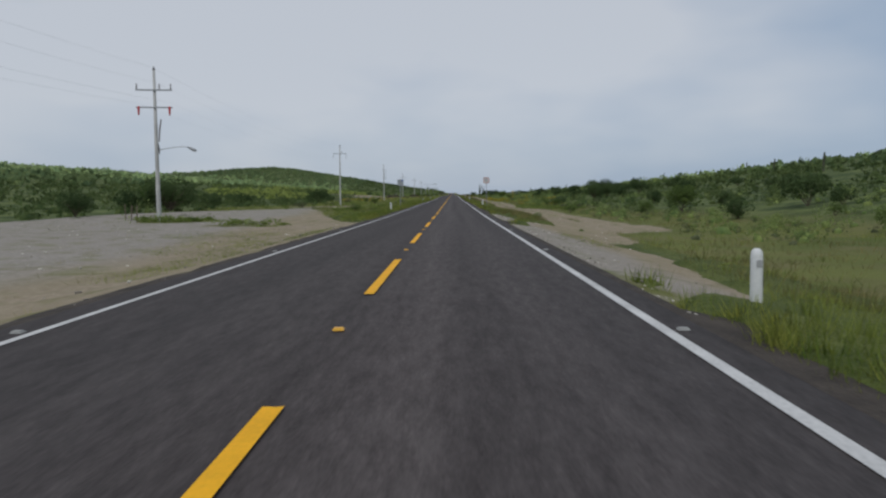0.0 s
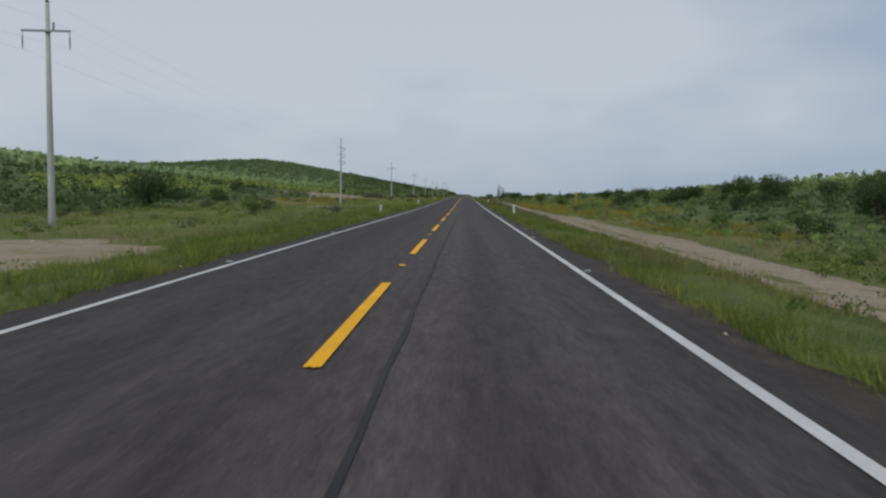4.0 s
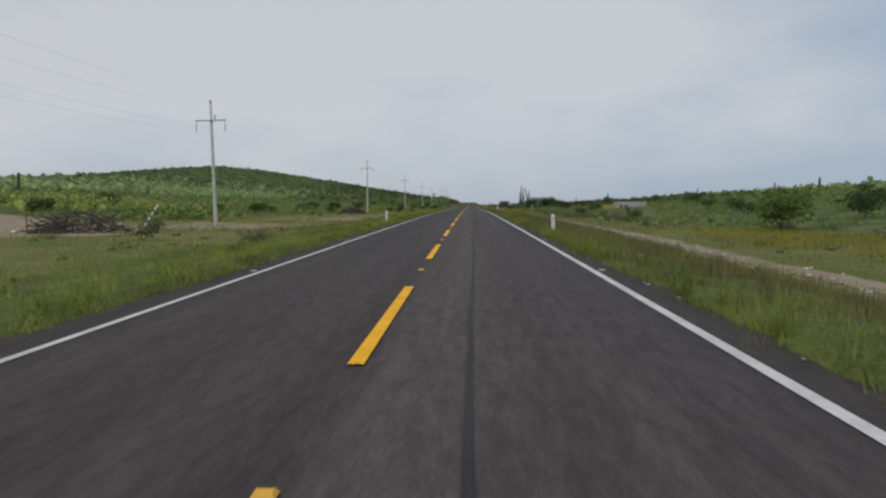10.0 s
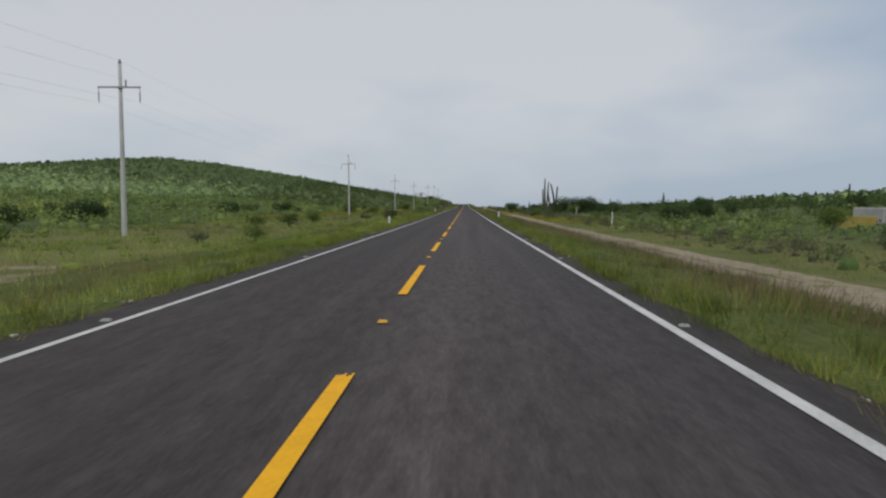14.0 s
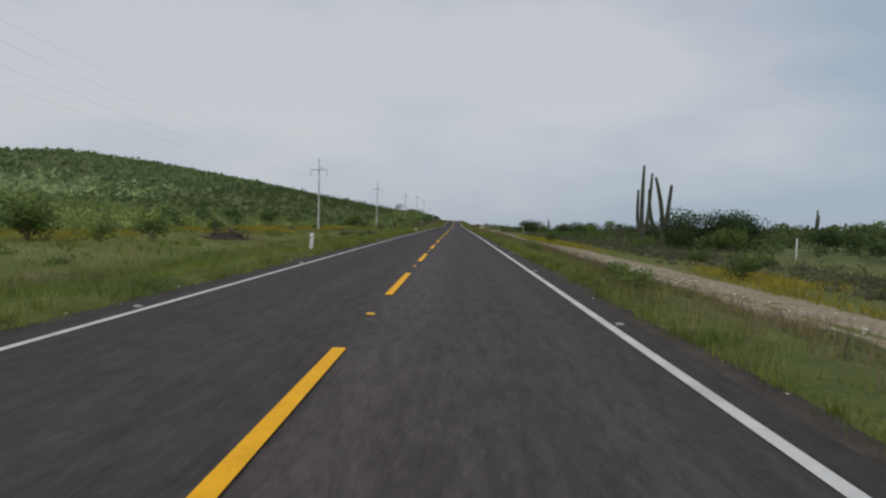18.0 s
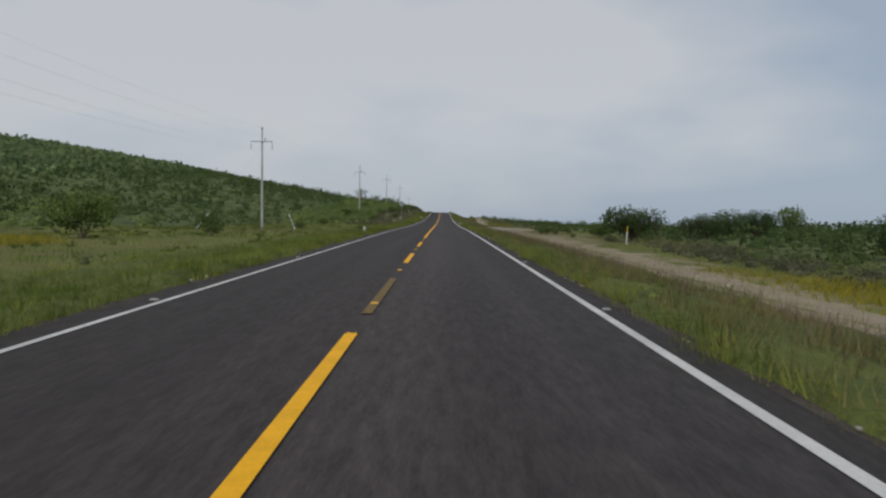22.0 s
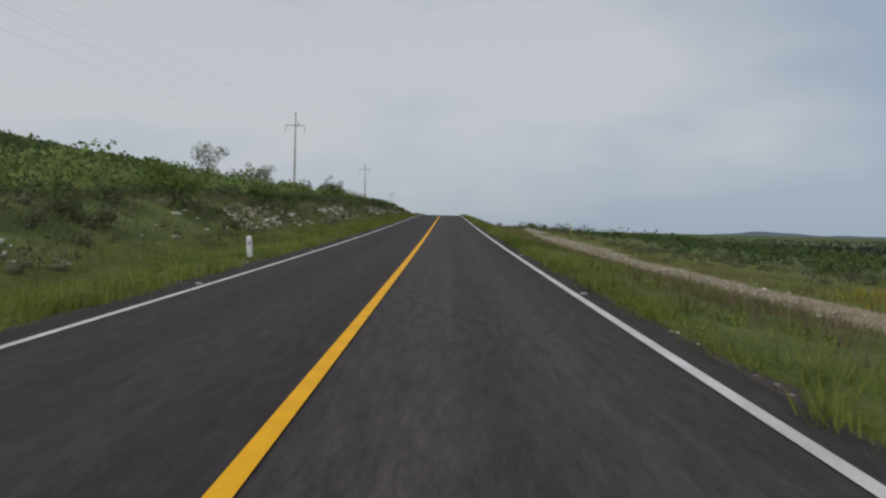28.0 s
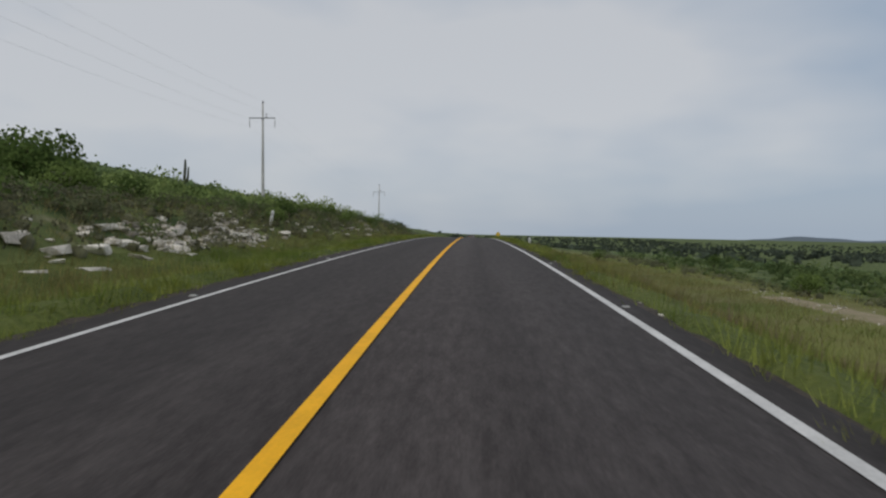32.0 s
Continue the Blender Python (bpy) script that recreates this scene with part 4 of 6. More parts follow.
SX, SY = 5.84, 86.1
s80 = thing("speed_limit_sign", pose(SX, SY, gz(SX, SY), 0, -1.0, -3), "white square sign with a red ring and the number 80", "road sign")
SC = 3.11 - gz(SX, SY)
part("post", bm_mesh("post", box_bm(0.07, 0.05, SC + 0.4, (0, 0.04, (SC + 0.4) / 2 - 0.4), 0.008), M_STEEL), s80, "galvanised square post")
plate = part("plate", bm_mesh("plate", plate_bm(0.86), M_SIGN_WHITE), s80, "white sign plate", pose(0, 0, SC))
part("border", bm_mesh("border", (lambda b: (bmesh.ops.inset_region(b, faces=[f for f in b.faces if f.normal.y < -0.9], thickness=0.012), b)[1])(plate_bm(0.84, 0.004, 0.05)), M_SIGN_WHITE), plate, "", pose(0, -0.013, 0))
part("ring", bm_mesh("ring", disc_bm(0.36, 0, 0.30), M_RED), plate, "red ring", pose(0, -0.02, 0))
part("number", text_mesh("80", 0.36, M_SIGN_BLACK, 0.85), plate, "black number 80", pose(0, -0.02, 0.04))
for k in range(4):
    part("bar", bm_mesh("bar", box_bm(0.06, 0.004, 0.05), M_SIGN_GREEN), plate, "faded green bar", pose(-0.13 + 0.087 * k, -0.019, -0.17))

SX, SY = -5.79, 86.0
sback = thing("road_sign", pose(SX, SY, gz(SX, SY), 0, 1, 8), "bare metal back of a road sign with a blue sticker", "road sign")
SC = 2.9 - gz(SX, SY)
part("post", bm_mesh("post", box_bm(0.09, 0.06, SC + 0.9, (0, -0.05, (SC + 0.9) / 2 - 0.45), 0.008), M_STEEL), sback, "galvanised post")
plate = part("plate", bm_mesh("plate", plate_bm(0.82), M_SIGN_BACK), sback, "bare grey metal plate", pose(0, 0, SC))
part("sticker", bm_mesh("sticker", box_bm(0.26, 0.004, 0.2), M_SIGN_BLUE), plate, "blue sticker", pose(0.26, -0.014, 0.26))
part("sticker", bm_mesh("sticker", box_bm(0.1, 0.004, 0.09), M_SIGN_WHITE), plate, "white sticker", pose(0.3, -0.018, 0.2))

SX, SY = -7.06, 653.0
dia = thing("warning_sign", pose(SX, SY, gz(SX, SY), 0, -1.0, 6), "diamond-shaped road sign seen from its bare metal back", "road sign")
part("post", bm_mesh("post", box_bm(0.07, 0.05, 2.92 - gz(SX, SY) + 0.9, (0, -0.045, (2.92 - gz(SX, SY)) / 2), 0.008), M_STEEL), dia, "galvanised post")
part("plate", bm_mesh("plate", plate_bm(0.86), M_SIGN_BACK), dia, "bare grey diamond plate", pose(0, 0, 2.92 - gz(SX, SY), 0, 45, 0))


def marker(x, y, h, mat_low, mat_top, label, board=0.0):
    mk = thing("marker_post", pose(x, y, gz(x, y), 0, random.uniform(-2, 2), 0), label, "marker post", "marker posts beside the track")
    part("shaft", bm_mesh("shaft", tube_bm([(0, 0, -0.3), (0, 0, h * 0.7)], [0.06, 0.06], 10), mat_low), mk)
    part("top", bm_mesh("top", tube_bm([(0, 0, h * 0.7), (0, 0, h - 0.03), (0, 0, h)], [0.061, 0.061, 0.03], 10), mat_top), mk, "yellow top")
    if board:
        part("board", bm_mesh("board", box_bm(board, 0.03, board * 1.1, (0, -0.07, h - board * 0.5), 0.005), mat_top), mk, "yellow board")


marker(17.8, 584.9, 0.4 - gz(17.8, 584.9), M_POST, M_SIGN_YELLOW, "white marker post with a yellow top beside the dirt track")
marker(19.5, 769.4, 0.6 - gz(19.5, 769.4), M_SIGN_YELLOW, M_SIGN_YELLOW, "slim yellow marker post beside the dirt track")
marker(20.8, 207.5, 2.1 - gz(20.8, 207.5), M_SIGN_YELLOW, M_SIGN_YELLOW, "tall yellow marker post with a small square board", 0.42)
marker(26.6, 475.7, 1.6, M_POST, M_POST, "white marker post among the scrub")
marker(17.0, 399.2, 1.7, M_POST, M_POST, "white marker post beside the dirt track")

# curve sign beyond the rise
SX, SY = 5.4, 880.0
SC = 1.2 - gz(SX, SY)
arrow = thing("curve_sign", pose(SX, SY, gz(SX, SY), 0, 0, 0), "small yellow curve sign on a short post", "road sign")
part("post", bm_mesh("post", box_bm(0.06, 0.05, SC + 0.5, (0, 0.04, SC / 2 - 0.1)), M_STEEL), arrow)
part("plate", bm_mesh("plate", plate_bm(0.6), M_SIGN_YELLOW), arrow, "yellow plate", pose(0, 0, SC, 0, 45, 0))

# old fence stakes
ME_STAKE = bm_mesh("fence_post", tube_bm([(0, 0, -0.3), (0.01, 0, 0.7), (0.03, 0.01, 1.35)], [0.05, 0.045, 0.04], 7), M_BARK)
fr = random.Random(5)
for x, y in [(-27.5, 249), (-28.0, 255), (-27.8, 261.5), (-28.3, 268), (-28.1, 275), (-27.9, 282), (-24.5, 52.0), (-26.5, 55.0), (-28.5, 58.0)]:
    thing("fence_post", pose(x, y, gz(x, y), fr.uniform(-5, 5), fr.uniform(-5, 5), fr.uniform(0, 90)), "weathered wooden fence stake at the scrub edge", "fence post", "old fence stakes", me=ME_STAKE)


# ---- vegetation ----
def before_ruin(x, y):
    """The low ground in front of the ruined hut, where nothing tall grows."""
    return (np.abs(x - 24 - 0.21 * (y - 325)) < 5.5) & (y > 318) & (y < 389) & (x > 18)


def leaf_quads(centres, size, rng, flat=0.6):
    """A small quad at every centre, turned at random."""
    n = len(centres)
    a = rng.normal(size=(n, 3))
    a /= np.linalg.norm(a, axis=1)[:, None]
    b = np.cross(a, rng.normal(size=(n, 3)))
    b /= np.linalg.norm(b, axis=1)[:, None]
    s = size * (0.6 + 0.8 * rng.random((n, 1)))
    v = np.stack([centres - a * s, centres + b * s * flat, centres + a * s, centres - b * s * flat], 1).reshape(-1, 3)
    i = np.arange(n) * 4
    return v, np.stack([i, i + 1, i + 2, i + 3], 1)


def crown_points(rng, n, rx, ry, h0, h1, lobes, airy=1.0):
    """Points near the shells of several lobes, with soft normals: an uneven crown with gaps."""
    ang = rng.random(lobes) * math.tau
    rad = np.sqrt(rng.random(lobes)) * (1.18 - 0.5 * airy)
    lc = np.stack([rx * rad * np.cos(ang), ry * rad * np.sin(ang), h0 + (h1 - h0) * (0.35 + (0.75 - 0.35 * airy) * rng.random(lobes) * (1 - 0.5 * rad))], -1)
    lr = np.stack([rx * (0.3 + 0.25 * rng.random(lobes)), ry * (0.3 + 0.25 * rng.random(lobes)), (h1 - h0) * (0.22 + 0.2 * rng.random(lobes))], -1) * airy
    pick = rng.integers(0, lobes, n)
    d = rng.normal(size=(n, 3))
    d /= np.linalg.norm(d, axis=1)[:, None]
    r = 0.55 + 0.5 * rng.random((n, 1)) ** 0.6
    p = lc[pick] + d * r * lr[pick]
    p[:, 2] = np.clip(p[:, 2], h0 * 0.6, h1 * 1.05)
    whole = (p - (0, 0, h0 + 0.35 * (h1 - h0))) / (rx, ry, h1 - h0)
    soft = 0.75 * d + 0.8 * whole
    return p, lc, soft / np.maximum(np.linalg.norm(soft, axis=1), 0.2)[:, None], (rng.random(lobes) - 0.5)[pick] * 0.5


def stems_bm(rng, targets, base_r, trunk_h=0.0):
    bm = bmesh.new()
    top = Vector((rng.normal() * 0.05, rng.normal() * 0.05, trunk_h))
    if trunk_h:
        tube_bm([(0, 0, -0.2), (top.x * 0.3, top.y * 0.5, trunk_h * 0.5), tuple(top)], [base_r * 1.2, base_r, base_r * 0.85], 7, bm)
    for t in targets:
        start = top if trunk_h else Vector((rng.normal() * 0.08, rng.normal() * 0.08, -0.1))
        mid = start.lerp(Vector(t), 0.5) + Vector((rng.normal() * 0.12, rng.normal() * 0.12, 0.1))
        tube_bm([tuple(start), tuple(mid), tuple(t)], [base_r * 0.6, base_r * 0.4, base_r * 0.14], 5, bm)
    return bm


def bush_kind(seed, rx, ry, h, leaves, size, mat, lobes=9, low=0.1):
    rng = np.random.default_rng(seed)
    p, lc, soft, tone = crown_points(rng, leaves, rx, ry, h * low, h, lobes)
    v, f = leaf_quads(p, size, rng)
    return fast_mesh("foliage", v, f, mat, False, np.repeat(soft, 4, 0), np.repeat(tone, 4)), bm_mesh("stems", stems_bm(rng, [tuple(c) for c in lc], 0.035), M_BARK)


def tree_kind(seed, r, h, trunk_h, leaves, size, mat, lobes=12, base_r=0.11, airy=1.0):
    rng = np.random.default_rng(seed)
    p, lc, soft, tone = crown_points(rng, leaves, r, r, trunk_h, h, lobes, airy)
    v, f = leaf_quads(p, size, rng)
    return fast_mesh("crown", v, f, mat, False, np.repeat(soft, 4, 0), np.repeat(tone, 4)), bm_mesh("trunk", stems_bm(rng, [tuple(c) for c in lc], base_r, trunk_h * 0.7), M_BARK)


def plant(name, x, y, kind, label, category, group="", scale=1.0, turn=None, sink=0.0):
    m = pose(x, y, gz(x, y) - sink, 0, 0, random.uniform(0, 360) if turn is None else turn)
    ob = thing(name, m, label, category, group, me=kind[1])
    ob.scale = (scale, scale, scale * random.uniform(0.85, 1.1))
    part("crown" if name.endswith("tree") else "foliage", kind[0], ob)
    return ob


GREEN = [bush_kind(s, 1.1, 1.0, 1.5, 600, 0.076, M_LEAF, 10) for s in (1, 2, 3)]
GREY = [bush_kind(s, 0.9, 0.8, 0.9, 420, 0.058, M_LEAF_PALE, 8, 0.05) for s in (11, 12, 13)]
BIG = [bush_kind(s, 2.0, 1.8, 2.8, 2000, 0.1, M_LEAF, 14) for s in (21, 22, 23)]
DARK_BUSH = [bush_kind(s, 2.1, 1.9, 2.7, 1250, 0.11, M_LEAF_DARK, 13) for s in (24, 25, 26)]
TREES = [tree_kind(s, 1.9, 3.6, 0.5, 1800, 0.1, M_LEAF, 14) for s in (31, 32)]
DARK_TREES = [tree_kind(s, 2.7, 4.2, 0.15, 4300, 0.095, M_LEAF_DARK, 20) for s in (41, 42)]
ROUND = tree_kind(51, 3.5, 3.5, 0.3, 4600, 0.105, M_LEAF_DARK, 32)
THIN = [tree_kind(s, 1.7, 3.7, 0.9, 1300, 0.052, M_LEAF, 13, 0.05, 0.5) for s in (61, 62, 63)]


def bare_tree(seed):
    """A leafless thorn tree of forking branches."""
    rng = np.random.default_rng(seed)
    bm = bmesh.new()

    def limb(p, d, length, r, depth):
        q = p + d * length
        tube_bm([tuple(p), tuple(p.lerp(q, 0.5) + Vector(rng.normal(size=3)) * 0.06 * length), tuple(q)], [r, r * 0.8, r * 0.55], 5, bm)
        if depth:
            for k in range(3 if depth > 1 else 4):
                nd = (d + Vector(rng.normal(size=3)) * 0.55 + Vector((0, 0, 0.15))).normalized()
                limb(q, nd, length * (0.55 + 0.25 * rng.random()), r * 0.55, depth - 1)

    for k in range(4):
        limb(Vector((0, 0, -0.1)), Vector((rng.normal() * 0.4, rng.normal() * 0.4, 1)).normalized(), 1.3, 0.07, 3 if k < 2 else 2)
    return bm_mesh("bare_tree", bm, M_DEAD)


BARE_TREES = [bare_tree(s) for s in (71, 72)]
bt = random.Random(3)
for x, y in [(30.0, 517), (33.5, 519), (36, 523), (39.5, 516), (28.5, 534), (34.0, 541), (42, 512), (25.5, 522), (44, 531), (37, 548), (31, 556), (29, 598), (31.5, 601), (27, 604)]:
    ob = thing("bare_tree", pose(x, y, gz(x, y), 0, 0, bt.uniform(0, 360)), "leafless grey thorn tree in the scrub", "tree", "leafless thorn trees", me=bt.choice(BARE_TREES))
    ob.scale = (bt.uniform(0.6, 1.0),) * 3

# single trees that stand out
for x, y, kind, sc, label in [
    (-33.3, 77.7, DARK_TREES[0], 1.25, "spreading green tree behind the gravel lay-by"), (-36.5, 81.0, TREES[1], 1.1, "spreading green tree behind the gravel lay-by"),
    (-33.0, 163.3, DARK_TREES[1], 1.15, "round green tree beside a utility pole"), (-35, 61, DARK_TREES[0], 0.65, "small dark tree at the edge of the lay-by"),
    (47, 191, DARK_TREES[0], 1.0, "broad green tree rising over the scrub"), (43.5, 193, TREES[0], 1.2, "spreading green tree rising over the scrub"),
    (33, 144, DARK_TREES[0], 0.95, "spreading green tree behind the dirt track"), (36.5, 146, DARK_TREES[1], 0.8, "broad dark tree behind the dirt track"),
    (27.8, 503.5, DARK_TREES[0], 1.2, "broad dark mesquite tree beside a giant cactus"), (31.6, 501.0, DARK_TREES[1], 1.3, "broad dark mesquite tree beside a giant cactus"),
    (26.3, 499.4, DARK_TREES[1], 0.62, "low dark bush at the foot of a giant cactus"), (22.4, 499.6, BIG[2], 0.5, "low green bush at the foot of a giant cactus"), (29.6, 497.0, BIG[0], 0.9, "low grey-green bush under the mesquite"), (35.5, 505.5, DARK_TREES[0], 1.25, "broad dark mesquite tree beside a giant cactus"),
    (20.75, 593.2, ROUND, 1.0, "round dense dark green tree on the plain"), (30.5, 598.0, DARK_TREES[1], 0.8, "low dark tree with bare twigs beside the plain"), (34.0, 600.5, DARK_TREES[0], 0.85, "low dark tree with bare twigs beside the plain"), (38.5, 603.0, DARK_TREES[1], 0.9, "low dark tree with bare twigs beside the plain"), (44.0, 606.0, TREES[0], 1.0, "spreading green tree on the plain"), (27.0, 615.0, TREES[1], 0.8, "spreading green tree on the plain"),
    (-18.6, 784.0, THIN[0], 1.2, "thin airy tree on the bank"), (-28.0, 753.0, THIN[1], 1.6, "thin airy tree on the bank"), (-23.0, 760.6, THIN[2], 1.25, "thin airy tree on the bank"),
    (-24.8, 759.0, THIN[0], 1.15, "thin airy tree on the bank"), (-17.2, 786.5, THIN[2], 0.85, "thin airy tree on the bank"), (-22, 809, BIG[0], 1.3, "tall green bush crowning the bank"), (-24.5, 813, BIG[2], 1.35, "tall green bush crowning the bank"), (-20.5, 815, BIG[1], 0.9, "tall green bush crowning the bank"), (-27, 818, BIG[2], 1.0, "tall green bush crowning the bank"),
    (30.2, 381, BIG[1], 0.7, "green bush beside the ruined walls"),
    (-18.0, 756.0, BIG[1], 0.8, "dense green bush below a utility pole")]:
    plant("tree" if "bush" not in label else "shrub", x, y, kind, label, "tree" if "bush" not in label else "shrub", scale=sc)


# dark thorn bushes that stand out of the scrub on both sides
db = random.Random(17)
for x0, x1, y0, y1, n in [(24, 52, 45, 210, 34), (26, 60, 210, 420, 26), (26, 60, 420, 640, 20), (-54, -33, 60, 240, 20), (-54, -34, 240, 420, 14), (-56, -37, 420, 640, 26), (26, 60, 660, 860, 12)]:
    for k in range(n):
        x, y = db.uniform(x0, x1), db.uniform(y0, y1)
        if float(bare(x, y)) < 0.3 and not before_ruin(x, y):
            plant("thorn_bush", x, y, db.choice(DARK_BUSH), "tall dark green thorn bush standing out of the scrub", "shrub", "dark bushes in the scrub", scale=db.uniform(0.6, 1.15) * (0.55 if y > 650 else 1.0))


# ---- giant cactus ----
def rib_tube(points, radii, ribs=11):
    """A ribbed column with a rounded tip through the points."""
    sides = ribs * 2
    pts = [Vector(p) for p in points]
    fine, rad = [], []
    for i in range(len(pts) - 1):
        for k in range(4):
            u = k / 4
            fine.append(pts[i].lerp(pts[i + 1], u))
            rad.append(radii[i] * (1 - u) + radii[i + 1] * u)
    for k in range(5):
        fine.append(pts[-1] - Vector((0, 0, radii[-1] * (1 - math.sin(k * math.pi / 8)))) + Vector((0, 0, 0.0)))
        rad.append(max(0.01, radii[-1] * math.cos(k * math.pi / 8)))
    for _ in range(2):
        fine = [fine[0]] + [(fine[i - 1] + fine[i] * 2 + fine[i + 1]) / 4 for i in range(1, len(fine) - 1)] + [fine[-1]]
    bm = bmesh.new()
    rings = []
    for i, p in enumerate(fine):
        way = (fine[min(i + 1, len(fine) - 1)] - fine[max(i - 1, 0)]).normalized()
        a = way.cross(Vector((0, 1, 0))).normalized()
        b = way.cross(a)
        rings.append([bm.verts.new(p + rad[i] * (1.0 if k % 2 else 0.8) * (math.cos(k * math.tau / sides) * a + math.sin(k * math.tau / sides) * b)) for k in range(sides)])
    for r, s in zip(rings, rings[1:]):
        for k in range(sides):
            bm.faces.new((r[k], r[(k + 1) % sides], s[(k + 1) % sides], s[k]))
    bm.faces.new(rings[-1])
    bmesh.ops.recalc_face_normals(bm, faces=bm.faces[:])
    return bm


def cactus(x, y, trunk, arms, label, scale=1.0):
    c = thing("cactus", pose(x, y, gz(x, y), 0, 0, 0), label, "cactus", "tall cacti in the scrub", me=bm_mesh("cactus", rib_tube(*trunk), M_CACTUS, False))
    c.scale = (scale,) * 3
    for a in arms:
        part("arm", bm_mesh("arm", rib_tube(*a), M_CACTUS, False), c)
    return c


cactus(22.6, 501.5, ([(0, 0, -0.3), (0, 0, 1.0), (0.0, 0, 1.9), (-0.08, 0, 4.0), (-0.1, 0, 6.5), (-0.05, 0, 9.2)], [0.27, 0.27, 0.25, 0.23, 0.2, 0.13]), [
    ([(-0.02, 0, 1.8), (-0.35, 0.1, 2.4), (-0.52, 0.1, 3.4), (-0.55, 0.1, 6.5)], [0.2, 0.2, 0.19, 0.13]),
    ([(0.05, 0, 1.8), (0.4, -0.1, 2.3), (0.6, -0.1, 3.6), (0.72, -0.1, 6.0), (0.85, -0.1, 8.35)], [0.22, 0.22, 0.21, 0.18, 0.12]),
    ([(-0.1, 0, 4.6), (-0.22, -0.22, 4.9), (-0.2, -0.3, 5.7)], [0.14, 0.15, 0.1])],
    "giant grey-green ribbed cactus with tall upright arms", 1.04)
cactus(25.25, 502.2, ([(0, 0, -0.3), (0, 0, 1.5), (-0.1, 0, 3.2), (-0.35, 0, 5.0), (-0.7, 0, 6.6), (-1.05, 0, 8.0)], [0.3, 0.28, 0.26, 0.23, 0.2, 0.14]), [
    ([(-0.1, 0, 1.7), (-0.8, 0, 2.1), (-1.3, 0, 3.0), (-1.6, 0, 4.6), (-1.75, 0, 6.6)], [0.22, 0.23, 0.22, 0.2, 0.13]),
    ([(0, 0, 2.4), (0.35, 0, 3.1), (0.5, 0, 4.6), (0.72, 0, 7.2)], [0.22, 0.24, 0.22, 0.17])],
    "giant grey-green ribbed cactus with tall upright arms", 1.04)
for x, y, h in [(33.3, 650.8, 4.6), (-40.8, 867.6, 5.3), (68.1, 547.3, 5.0), (45, 700, 4.0), (57, 690, 3.4), (75, 262, 3.4), (64, 352, 3.4), (88, 420, 3.8), (110, 330, 4.0), (-60, 318, 4.0), (96, 190, 3.8), (84, 470, 3.8), (60, 590, 3.6), (120, 260, 4.2), (70, 120, 3.6)]:
    cactus(x, y, ([(0, 0, -0.3), (0, 0, h * 0.4), (0.03 * h, 0, h * 0.75), (0.03 * h, 0, h)], [0.22, 0.22, 0.2, 0.13]),
           [([(0, 0, h * 0.35), (0.5, 0.1, h * 0.42), (0.6, 0.1, h * 0.8)], [0.15, 0.16, 0.11])] if h > 4.3 else [], "tall single-stemmed cactus standing in the scrub")


# ---- rocks ----
def rock_mesh(seed):
    """An angular block of weathered limestone."""
    rng = np.random.default_rng(200 + seed)
    bm = bmesh.new()
    for k in range(22):
        p = np.sign(rng.normal(size=3)) * (0.35 + 0.65 * rng.random(3)) ** 0.6
        p[int(rng.integers(0, 3))] *= rng.random()
        bm.verts.new((0.72 * p[0], 0.5 * p[1], 0.34 * p[2]))
    hull = bmesh.ops.convex_hull(bm, input=bm.verts[:])
    bmesh.ops.delete(bm, geom=[g for g in hull["geom_interior"] if isinstance(g, bmesh.types.BMVert)], context="VERTS")
    bmesh.ops.bevel(bm, geom=bm.edges[:], offset=0.025, segments=1, affect="EDGES")
    return bm_mesh("rock", bm, M_ROCK)


ROCKS = [rock_mesh(s) for s in range(6)]
rr = random.Random(7)
for y0, y1, x0, x1, n, smax in [(660, 690, -8.4, -11.5, 46, 0.5), (711, 722, -8.2, -10.4, 40, 0.5), (729, 746, -8.6, -10.4, 44, 0.6), (746, 763, -9.2, -10.5, 4, 0.4), (765, 804, -8.8, -10.2, 80, 0.75), (766, 803, -9.6, -11.0, 30, 0.6), (787, 807, -8.1, -9.3, 44, 0.65), (804, 850, -8.6, -10.5, 24, 0.7), (300, 338, -9.5, -17, 14, 0.25), (255, 285, -22, -36, 14, 0.4)]:
    for k in range(n):
        x, y = rr.uniform(x0, x1), rr.uniform(y0, y1)
        s = rr.uniform(0.2, 1.0) ** 1.5 * smax
        ob = thing("rock", pose(x, y, gz(x, y) + 0.05 * s, rr.uniform(-12, 12), rr.uniform(-6, 16), 90 + rr.gauss(0, 28)), "pale weathered limestone rock lying on the roadside bank", "rock", "rocks on the bank", me=rr.choice(ROCKS))
        ob.scale = (s * rr.uniform(0.9, 1.6), s, s * rr.uniform(0.5, 0.95))


# ---- heaps, ruin and litter ----
def twig_heap(name, x, y, rx, ry, h, n, label, seed):
    rng = np.random.default_rng(seed)
    bm = bmesh.new()
    for k in range(n):
        a, r = rng.random() * math.tau, math.sqrt(rng.random())
        p = Vector((rx * r * math.cos(a), ry * r * math.sin(a), h * (1 - r * r) * rng.random()))
        d = Vector((rng.normal(), rng.normal(), rng.normal() * 0.45)).normalized() * (0.4 + 0.7 * rng.random())
        tube_bm([tuple(p - d), tuple(p + Vector((0, 0, 0.08))), tuple(p + d)], [0.035, 0.03, 0.012], 4, bm)
    thing(name, pose(x, y, gz(x, y)), label, "deadwood", me=bm_mesh(name, bm, M_DEAD))


